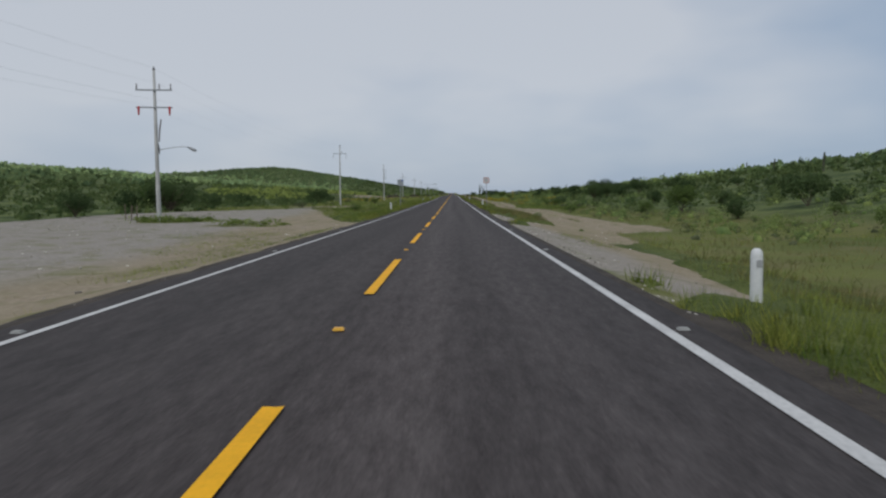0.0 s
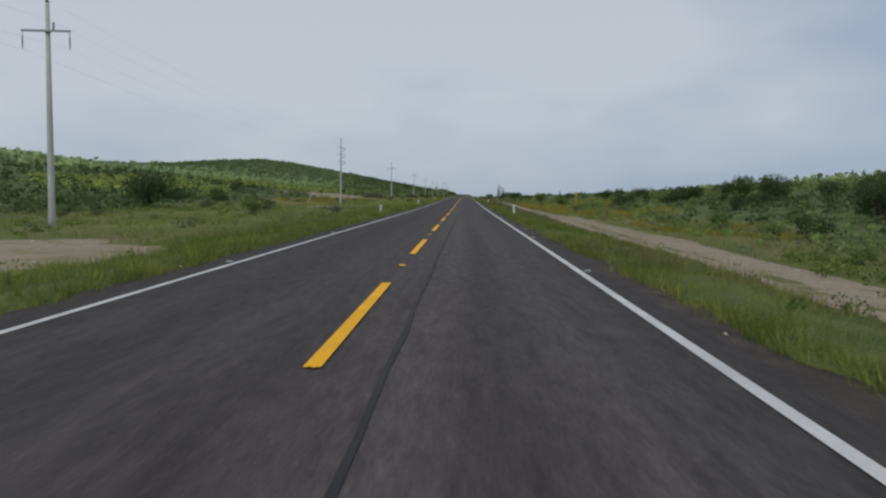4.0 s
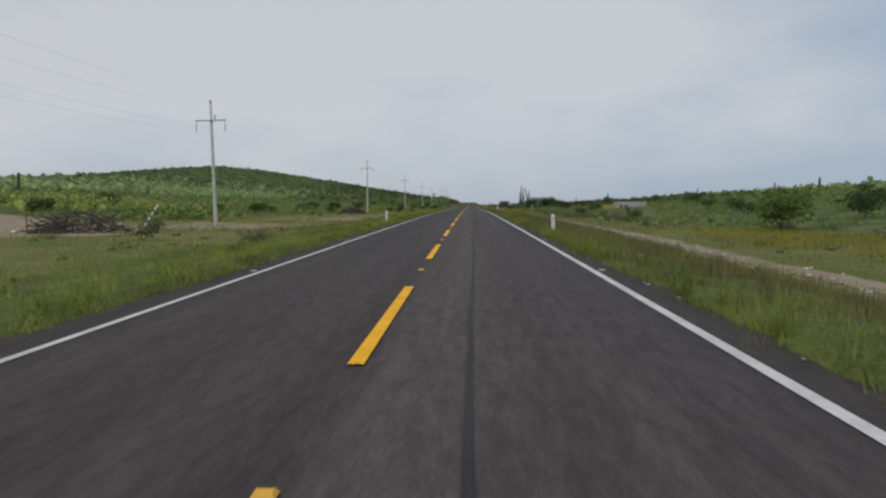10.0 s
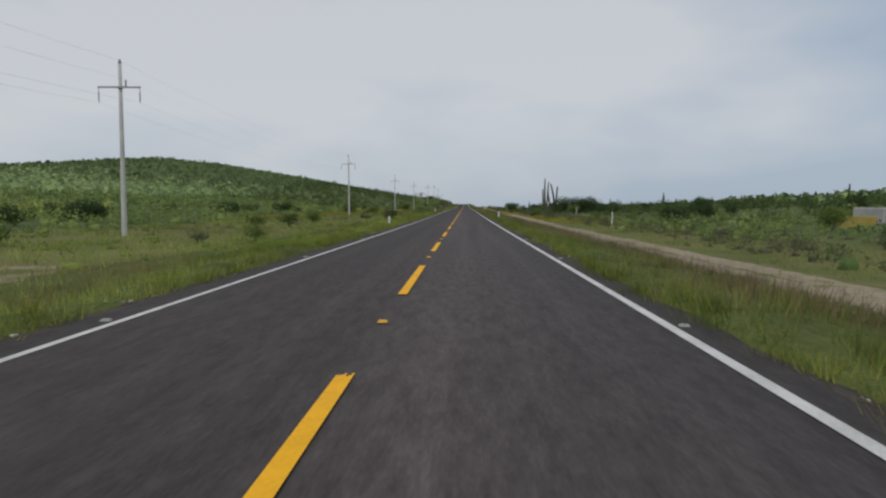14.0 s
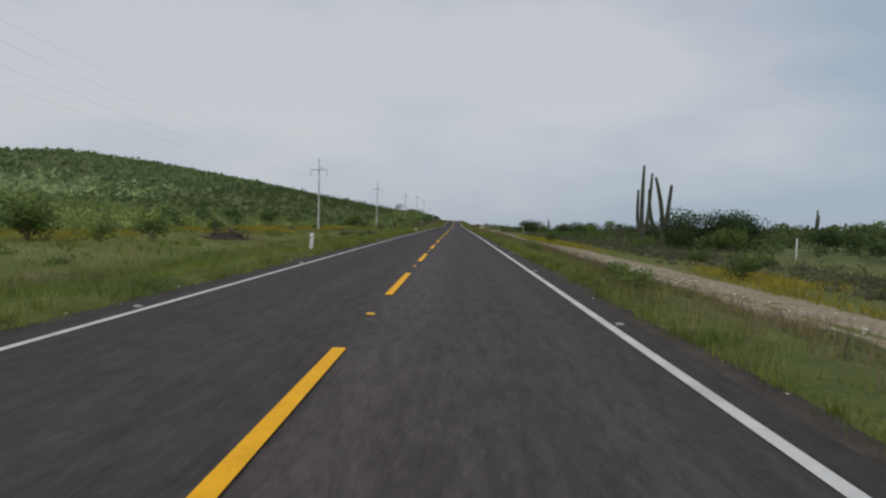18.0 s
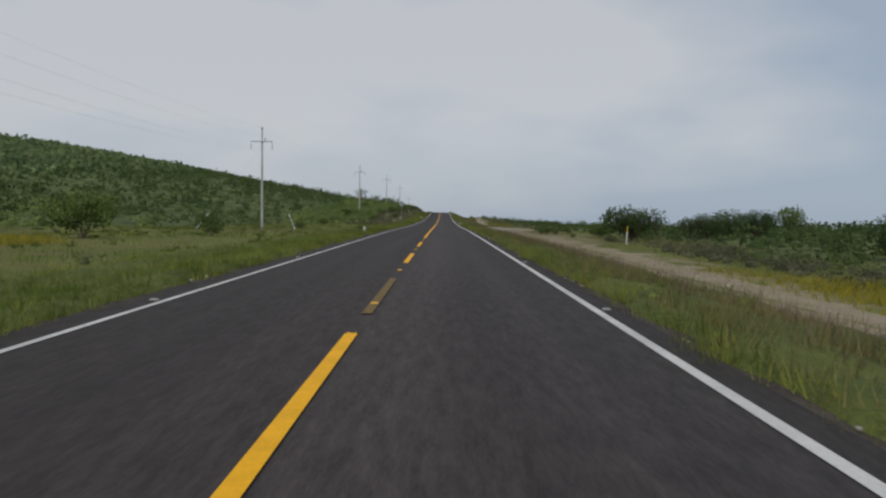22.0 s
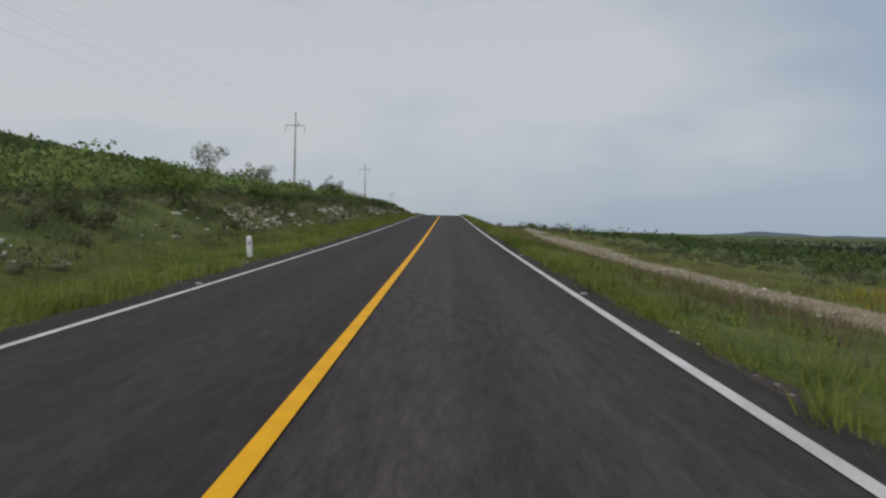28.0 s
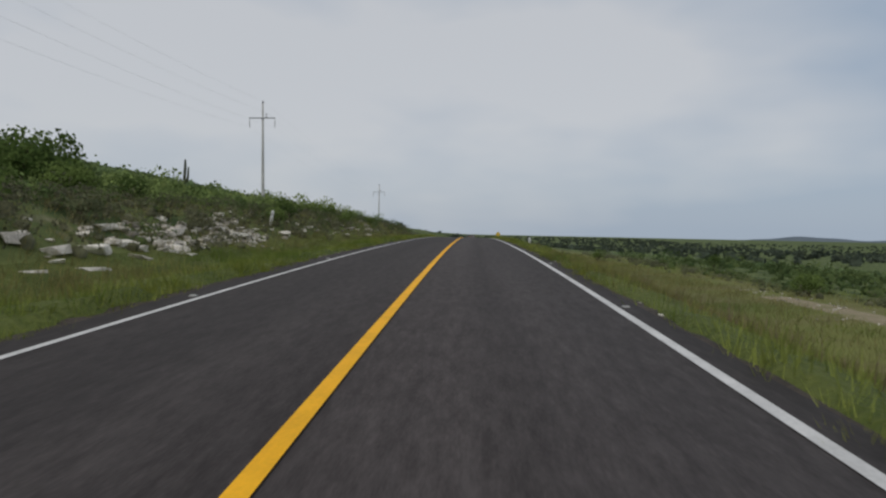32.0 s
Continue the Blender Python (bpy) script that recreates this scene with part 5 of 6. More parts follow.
twig_heap("deadwood", -24.3, 274.5, 3.2, 1.8, 1.5, 260, "dark tangle of dead brushwood on the sand", 3)
twig_heap("deadwood", -20.0, 346.5, 2.6, 1.6, 1.5, 220, "dark tangle of dead brushwood beside a pole", 4)
twig_heap("deadwood", -16.5, 477.0, 1.6, 1.2, 0.9, 120, "dark tangle of dead brushwood in the grass", 5)

RX, RY = 38.5, 385.0
ruin = thing("ruined_hut", pose(RX, RY, gz(RX, RY) - 1.0, 0, 0, 4), "low roofless pale blockwork walls beside an ochre-yellow wall", "ruin")
for sx, sy, px, py, h in [(6.5, 0.2, 0, -1.6, 2.1), (6.5, 0.2, 0, 1.8, 2.2), (0.2, 3.2, -3.15, 0.1, 2.1), (0.2, 3.2, 3.15, 0.1, 2.15)]:
    part("wall", bm_mesh("wall", box_bm(sx, sy, h + 0.6, (px, py, h / 2 - 0.3), 0.02), M_BLOCKWORK), ruin)
for px in (-2.6, -1.5):
    part("panel", bm_mesh("panel", box_bm(0.7, 0.05, 1.1, (px, -1.72, 1.0), 0.01), M_DARK_STEEL), ruin, "dark boarded panel")
part("wall_stub", bm_mesh("wall_stub", box_bm(3.2, 0.25, 2.0, (-5.2, -1.5, 0.5), 0.03), M_OCHRE), ruin, "low ochre-yellow painted wall")


def rag(x, y):
    bm = bmesh.new()
    bmesh.ops.create_grid(bm, x_segments=12, y_segments=8, size=0.5)
    for v in bm.verts:
        v.co = Vector((v.co.x * 0.55, v.co.y * 0.4, 0.05 + 0.08 * noise.noise(v.co * 5)))
    bmesh.ops.solidify(bm, geom=bm.faces[:], thickness=0.02)
    thing("rag", pose(x, y, float(road_z(y)) - 0.05, rz=20), "crumpled red cloth lying at the road edge", "cloth", me=bm_mesh("rag", bm, M_CLOTH, True))


rag(-4.05, 314.3)


# ---- scattered shrubs near the road ----
def free_of_things(x, y):
    if abs(x) < 5.2 or float(bare(x, y)) > 0.35:
        return False
    return all((x - a) ** 2 + (y - b) ** 2 > 2.2 for a, b in [p[:2] for p in POLES + POSTS])


rs = random.Random(11)
count = 0
while count < 150:
    y = rs.uniform(5, 860)
    side = rs.choice((-1, 1))
    if side < 0:
        x = -rs.uniform(8.5, 30) if y < 640 else -rs.uniform(8, 24)
    else:
        x = rs.uniform(14.5, 30)
    if not free_of_things(x, y):
        continue
    u = rs.random()
    kinds = GREY if u < 0.5 else (GREEN if u < 0.88 else BIG)
    if kinds is BIG and abs(x) < 18:
        kinds = GREEN
    label = {id(GREY): "low grey-green desert shrub in the roadside grass", id(GREEN): "leafy green desert shrub beside the road", id(BIG): "large dense green bush at the scrub edge"}[id(kinds)]
    plant("shrub", x, y, rs.choice(kinds), label, "shrub", "shrubs beside the road", scale=rs.uniform(0.55, 1.15) * (0.5 if side > 0 and 640 < y < 845 else 1.0))
    count += 1
# the bank: low grey shrubs in front, big bushes on top
for k in range(62):
    y, x = rs.uniform(650, 880), -rs.uniform(9.5, 15.5)
    plant("bush", x, y, rs.choice(GREY + GREY + GREEN), "low grey-green shrub on the rocky bank", "shrub", "shrubs on the bank", scale=rs.uniform(0.6, 1.1))
for k in range(48):
    y, x = rs.uniform(650, 890), -rs.uniform(15, 27)
    plant("bush", x, y, rs.choice(BIG + GREEN), "tall green bush on top of the bank", "shrub", "shrubs on the bank", scale=rs.uniform(0.6, 1.0))
# low bushes on the dry ground behind the track
for x, y, sc in [(15.2, 618, 0.8), (16.4, 621, 0.9), (17.5, 619, 0.7), (18.6, 632, 0.9), (20.2, 634, 1.0), (21.5, 631, 0.8), (16.8, 604, 0.5), (22.5, 612, 0.9), (24.0, 615, 1.0), (17.8, 640, 0.6), (23.5, 622, 0.9), (25.2, 626, 1.1)]:
    plant("shrub", x, y, rs.choice(GREEN), "low green bush on the dry ground behind the track", "shrub", "shrubs beside the road", scale=sc)
# leafy weeds that stand out on the verge
for x, y, sc in [(5.95, 466.3, 0.6), (5.9, 444.8, 0.55), (6.25, 448.2, 0.5), (6.3, 186.2, 0.55), (6.9, 188.0, 0.45), (8.1, 52.7, 0.5)]:
    plant("shrub", x, y, GREEN[1], "leafy blue-green weed growing on the grassy verge", "shrub", "weeds on the verge", scale=sc)
# weeds on the verge itself
for k in range(26):
    y, x = rs.uniform(8, 590), -rs.uniform(5.8, 8.5)
    if free_of_things(x, y):
        plant("shrub", x, y, rs.choice(GREY + GREEN), "small weed bush growing on the grassy verge", "shrub", "weeds on the verge", scale=rs.uniform(0.3, 0.55))


# ---- scrub, grass and flowers as stuff ----
def scrub(name, xs, ys, sizes, leaves, leaf, mat, label, seed, tall=1.0, core=0.6):
    """Many bushes in one mesh, each a loose cloud of leaves on four lobes round a rough inner mass."""
    rng = np.random.default_rng(seed)
    n = len(xs)
    base = np.stack([xs, ys, ground_z(xs, ys) + turf_height(xs, ys)], -1)
    shape = np.stack([0.75 + 0.6 * rng.random(n), 0.75 + 0.6 * rng.random(n), tall * (0.6 + 0.7 * rng.random(n))], -1) * sizes[:, None]
    tone = np.clip(0.27 * rng.normal(size=n), -0.7, 0.7)
    lc = rng.normal(size=(n, 4, 3)) * (0.34, 0.34, 0.14) + (0, 0, 0.32)
    lr = 0.42 + 0.3 * rng.random((n, 4))
    pick = rng.integers(0, 4, (n, leaves))
    d = rng.normal(size=(n, leaves, 3))
    d /= np.linalg.norm(d, axis=2)[:, :, None]
    d[:, :, 2] = np.where(d[:, :, 2] < -0.3, -d[:, :, 2], d[:, :, 2])
    r = np.take_along_axis(lr, pick, 1) * (0.7 + 0.4 * rng.random((n, leaves)) ** 0.5)
    q = np.take_along_axis(lc, pick[:, :, None], 1) + d * r[:, :, None]
    q[:, :, 2] = np.abs(q[:, :, 2])
    p = base[:, None] + q * shape[:, None]
    soft = 0.8 * d + 0.7 * (q - (0, 0, 0.3))
    v, f = leaf_quads(p.reshape(-1, 3), leaf, rng)
    sc = np.repeat(np.repeat(sizes, leaves), 4)[:, None]
    c = np.repeat(p.reshape(-1, 3), 4, axis=0)
    v = c + (v - c) * (0.55 + 0.45 * sc)
    puff, hue = np.repeat(soft.reshape(-1, 3), 4, axis=0), np.repeat(np.repeat(tone, leaves), 4)
    if core:
        ring = [(math.cos(k * math.pi / 2), math.sin(k * math.pi / 2)) for k in range(4)]
        dome = np.array([(a * w, b * w, h) for w, h in ((0.75, -0.1), (0.8, 0.45), (0.35, 0.85)) for a, b in ring])
        a = rng.random(n) * math.tau
        k = dome[None] * (0.75 + 0.5 * rng.random((n, 12, 1)))
        k = np.stack([k[:, :, 0] * np.cos(a)[:, None] - k[:, :, 1] * np.sin(a)[:, None], k[:, :, 0] * np.sin(a)[:, None] + k[:, :, 1] * np.cos(a)[:, None], k[:, :, 2]], -1) * 0.8 * core
        cf = np.array([(4 * g + j, 4 * g + (j + 1) % 4, 4 * g + 4 + (j + 1) % 4, 4 * g + 4 + j) for g in range(2) for j in range(4)] + [(8, 9, 10, 11)])
        f = np.concatenate([f.ravel(), ((len(v) + 12 * np.arange(n))[:, None, None] + cf[None]).ravel()]).reshape(-1, 4)
        v = np.concatenate([v, (base[:, None] + k * shape[:, None]).reshape(-1, 3)])
        puff = np.concatenate([puff, (k * 1.6).reshape(-1, 3)])
        hue = np.concatenate([hue, np.repeat(tone, 12) + 0.5 * rng.normal(size=12 * n)])
    thing(name, Matrix(), label, "scrub", kind="stuff", me=fast_mesh(name, v, f, mat, False, puff, hue))


def scatter(rng, n, x0, x1, y0, y1):
    return rng.uniform(x0, x1, n), rng.uniform(y0, y1, n)


rng = np.random.default_rng(21)


def two_kinds(x, y, borders, sizes, leaves, leaf, mats, label, seed, tall=1.0, core=0.0):
    """Fresher plants between the two borders, darker ones before and beyond, mingled where they meet."""
    at = y + 60 * (rng.random(len(y)) - 0.5)
    fresh = (at > borders[0]) & (at < borders[1])
    for k, mat in ((fresh, mats[0]), (~fresh, mats[1])):
        if k.any():
            scrub("scrub", x[k], y[k], sizes[k], leaves, leaf, mat, label, seed, tall, core)


# left: scrub belt at the foot and up the hill
x, y = scatter(rng, 5200, -110, -24, -10, 900)
keep = (bare(x, y) < 0.3) & ((x < -31 - 3 * np.sin(y / 13.0)) | (y > 650)) & ((y < 640) | (x < -26))
x, y = x[keep], y[keep]
size = (0.75 + 1.1 * rng.random(len(x)) ** 2.2) * np.where(y > 470, 1.25, 1.0)
near = x > -52
for k, leaves, leaf in ((near, 48, 0.12), (~near, 16, 0.26)):
    two_kinds(x[k], y[k], (300, 600), size[k], leaves, leaf, (M_SCRUB, M_SCRUB_DARK), "dense green thorn scrub at the foot of the hill", 1, 1.1, 0.5)
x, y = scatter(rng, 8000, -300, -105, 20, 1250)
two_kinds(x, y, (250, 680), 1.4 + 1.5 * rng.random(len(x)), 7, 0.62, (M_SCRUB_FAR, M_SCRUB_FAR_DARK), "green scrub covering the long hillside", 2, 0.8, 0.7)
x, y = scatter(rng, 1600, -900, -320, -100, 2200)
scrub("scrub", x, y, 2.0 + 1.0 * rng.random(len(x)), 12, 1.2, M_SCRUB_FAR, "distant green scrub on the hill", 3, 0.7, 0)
x, y = scatter(rng, 2000, -34, -9.0, -5, 660)
keep = (bare(x, y) < 0.3) & (rng.random(len(x)) < 0.45 + 0.55 * smooth_step(-x, 14, 30))
x, y = x[keep], y[keep]
two_kinds(x, y, (-99, 480), 0.3 + 0.6 * rng.random(len(x)) ** 2, 40, 0.07, (M_HERB, M_HERB_DARK), "low green herbs on the flat below the hill", 8, 0.55, 0.6)
keep = rng.random(len(x)) < 0.16
x, y = x[keep], y[keep]
scrub("scrub", x, y, 0.35 + 0.4 * rng.random(len(x)) ** 2, 64, 0.06, M_LEAF_PALE, "grey-green bushes on the flat below the hill", 13, 0.8, 0.6)
for cx, cy, rx, ry, n in ((-62, 318, 24, 42, 420), (-66, 225, 18, 22, 190), (-60, 410, 12, 20, 70), (-48, 520, 8, 25, 60)):
    u, a = np.sqrt(rng.random(n)), rng.random(n) * math.tau
    x, y = cx + rx * u * np.cos(a), cy + ry * u * np.sin(a)
    scrub("scrub", x, y, 0.9 + 0.8 * rng.random(len(x)), 34, 0.2, M_SCRUB_BRIGHT, "fresh yellow-green bushes on the lower hillside", 15, 1.0)
# lush green patches
for cx, cy, rx, ry, n in ((-20.5, 50, 3.2, 2.4, 60), (17, 106, 5, 18, 190), (-11, 92, 4, 14, 110), (-13, 45, 2.8, 1.4, 24)):
    u, a = np.sqrt(rng.random(n)), rng.random(n) * math.tau
    x, y = cx + rx * u * np.cos(a), cy + ry * u * np.sin(a)
    scrub("scrub", x, y, 0.3 + 0.4 * rng.random(n), 50, 0.08, M_HERB, "lush green weeds round the edge of the gravel", 16, 0.7, 0)
# the bank
x, y = scatter(rng, 1500, -17, -8.0, 640, 890)
keep = (bare(x, y) < 0.4) & (rng.random(len(x)) < 0.55 + 0.45 * smooth_step(-x, 8.5, 12))
x, y = x[keep], y[keep]
scrub("scrub", x, y, 0.3 + 0.55 * rng.random(len(x)) ** 1.5, 60, 0.064, M_SCRUB_DRY, "low grey-green scrub covering the stony bank", 10, 0.95, 0.5)
x, y = scatter(rng, 170, -13.5, -9.4, 778, 830)
scrub("scrub", x, y, 0.3 + 0.4 * rng.random(len(x)), 70, 0.06, M_SCRUB_DRY, "grey-green scrub between the limestone rocks", 24, 1.0, 0.5)
x, y = scatter(rng, 330, -15.5, -8.8, 696, 890)
keep = rng.random(len(x)) < 0.3 + 0.7 * smooth_step(-x, 9, 12)
x, y = x[keep], y[keep]
scrub("scrub", x, y, 0.45 + 0.5 * rng.random(len(x)), 90, 0.075, M_SCRUB_DARK, "rounded green bushes on the bank", 17, 0.95, 0.5)
x, y = scatter(rng, 780, -29, -13.5, 645, 895)
keep = (bare(x, y) < 0.3) & (rng.random(len(x)) < 0.2 + 0.8 * smooth_step(-x, 14, 18))
x, y = x[keep], y[keep]
scrub("scrub", x, y, 0.95 + 0.85 * rng.random(len(x)), 110, 0.11, M_SCRUB, "thick green bushes on top of the bank", 11, 1.15, 0.5)
# right: low dry scrub behind the track, then thorn scrub
x, y = scatter(rng, 900, 15, 22, 300, 880)
keep = (bare(x, y) < 0.3) & (rng.random(len(x)) < 0.15 + 0.85 * smooth_step(x, 15, 18.5)) & ((y < 560) | (x > 18) | (rng.random(len(x)) < 0.3))
x, y = x[keep], y[keep]
scrub("scrub", x, y, 0.35 + 0.5 * rng.random(len(x)) ** 1.3, 84, 0.055, M_SCRUB_DRY, "low grey-brown scrub behind the dirt track", 12, 0.9, 0.5)
x, y = scatter(rng, 420, 16.8, 22.5, 430, 575)
scrub("scrub", x, y, 0.45 + 0.45 * rng.random(len(x)), 84, 0.06, M_SCRUB_DRY, "grey-brown hedge of low scrub along the dirt track", 14, 1.0, 0.5)
x, y = scatter(rng, 1300, 14, 27, -5, 880)
keep = (bare(x, y) < 0.3) & (rng.random(len(x)) < 0.15 + 0.7 * smooth_step(x, 14, 24))
x, y = x[keep], y[keep]
scrub("scrub", x, y, 0.25 + 0.5 * rng.random(len(x)) ** 2, 56, 0.055, M_LEAF_PALE, "low grey-green herbs behind the dirt track", 9, 0.8, 0.5)
x, y = scatter(rng, 760, 16, 40, 30, 440)
keep = (bare(x, y) < 0.3) & (value_noise(x, y, 16.0, 71) > 0.4 - 0.012 * (x - 16)) & ~before_ruin(x, y)
x, y = x[keep], y[keep]
scrub("scrub", x, y, 0.55 + 0.8 * rng.random(len(x)) ** 1.5, 90, 0.075, M_SCRUB, "rounded fresh green bushes behind the dirt track", 19, 0.95, 0.5)
x, y = scatter(rng, 4600, 19, 100, -10, 900)
edge = 21 + 4 * np.sin(y / 23.0) + 3 * np.sin(y / 7.0)
keep = (bare(x, y) < 0.3) & (x > edge) & ~before_ruin(x, y) & (rng.random(len(x)) < np.clip((x - edge) / 14 + 0.25, 0, 1))
x, y = x[keep], y[keep]
size = 0.7 + 1.0 * rng.random(len(x)) ** 2
near = x < 44
for k, leaves, leaf in ((near, 52, 0.12), (~near, 16, 0.26)):
    two_kinds(x[k], y[k], (200, 400), size[k], leaves, leaf, (M_SCRUB, M_SCRUB_DARK), "dense green thorn scrub behind the dirt track", 4, 1.1, 0.5)
x, y = scatter(rng, 620, 22, 64, 500, 705)
keep = (bare(x, y) < 0.3) & (x > 23 + 3 * np.sin(y / 9.0) + 5 * smooth_step(y, 580, 600) * (1 - smooth_step(y, 640, 660)))
x, y = x[keep], y[keep]
scrub("scrub", x, y, 0.8 + 0.75 * rng.random(len(x)) ** 1.5, 60, 0.12, M_SCRUB_DARK, "dark green thicket of thorn scrub on the plain", 23, 1.0, 0.6)
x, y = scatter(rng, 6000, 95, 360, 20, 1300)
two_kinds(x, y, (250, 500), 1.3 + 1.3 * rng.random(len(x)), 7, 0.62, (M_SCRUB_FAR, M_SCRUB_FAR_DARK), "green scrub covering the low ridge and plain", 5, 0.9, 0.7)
x, y = scatter(rng, 2400, 400, 2200, 300, 3600)
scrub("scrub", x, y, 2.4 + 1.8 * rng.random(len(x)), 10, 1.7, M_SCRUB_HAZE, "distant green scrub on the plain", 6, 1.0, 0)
x, y = scatter(rng, 1500, -600, 900, 1400, 4200)
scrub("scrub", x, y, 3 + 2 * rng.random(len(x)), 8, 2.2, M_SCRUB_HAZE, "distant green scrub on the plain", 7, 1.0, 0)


def turf(side):
    """Matted grass in soft mounds along the verge, in one mesh."""
    xs, ys = np.arange(3.85, 10.7, 0.36), np.arange(-6, 872, 0.42)
    rng = np.random.default_rng(70 + side)
    xx, yy = np.meshgrid(side * xs, ys)
    xx, yy = xx + 0.1 * (rng.random(xx.shape) - 0.5), yy + 0.14 * (rng.random(yy.shape) - 0.5)
    h = turf_height(xx, yy)
    floor_z = np.where(np.abs(xx) < 4.15, road_z(yy) - 0.11, ground_z(xx, yy))
    zz = np.where(h > 0.008, floor_z + h + 0.03 * (rng.random(h.shape) - 0.3), floor_z - 0.12)
    n = len(xs)
    i = (np.arange(len(ys) - 1)[:, None] * n + np.arange(n - 1)[None]).ravel()
    f = np.stack([i, i + 1, i + 1 + n, i + n], 1)
    f = f[(h.ravel()[f] > 0.008).any(axis=1)]
    return fast_mesh("turf", np.stack([xx, yy, zz], -1).reshape(-1, 3), f if side > 0 else f[:, ::-1], M_TURF, True)


for side in (-1, 1):
    thing("turf", Matrix(), "matted green grass in soft mounds along the road", "grass", kind="stuff", me=turf(side))


def grass(name, x, y, height, blades, mat, label, seed, spread=0.14, width=0.006):
    """Tufts of fine leaning blades in one mesh; each tuft has its own tone."""
    rng = np.random.default_rng(seed)
    n = len(x)
    root = np.repeat(np.stack([x, y, np.where(np.abs(x) < 4.15, road_z(y) - 0.11, ground_z(x, y)) + 0.8 * turf_height(x, y)], -1), blades, axis=0)
    off = rng.normal(size=(n * blades, 2)) * spread
    root[:, :2] += off
    h = np.repeat(height, blades) * (0.45 + 0.65 * rng.random(n * blades))
    a = rng.random(n * blades) * math.tau
    lean = (0.15 + 0.6 * rng.random(n * blades)) * h
    tip = root + np.stack([np.cos(a) * lean + 0.5 * off[:, 0], np.sin(a) * lean + 0.5 * off[:, 1], h], -1)
    side = np.stack([-np.sin(a), np.cos(a), 0 * a], -1) * (width + 0.008 * h)[:, None]
    root[:, 2] -= 0.03
    v = np.stack([root - side, root + side, tip], 1).reshape(-1, 3)
    tone = value_noise(x, y, 2.6, seed) * 0.9 - 0.45 + 0.22 * rng.normal(size=n)
    puff = np.stack([off[:, 0] / spread * 0.35, off[:, 1] / spread * 0.35, 0 * a], -1)
    thing(name, Matrix(), label, "grass", kind="stuff", me=fast_mesh(name, v, np.arange(len(v)).reshape(-1, 3), mat, False, np.repeat(puff, 3, 0), np.repeat(np.repeat(tone, blades), 3)))


def tufts(n, x0, x1, y0, y1, limit=0.22, side=1):
    x = side * rng.uniform(x0, x1, n)
    y = rng.uniform(y0, y1, n)
    k = bare(x, y) + 0.12 * rng.random(n) < limit
    return x[k], y[k]


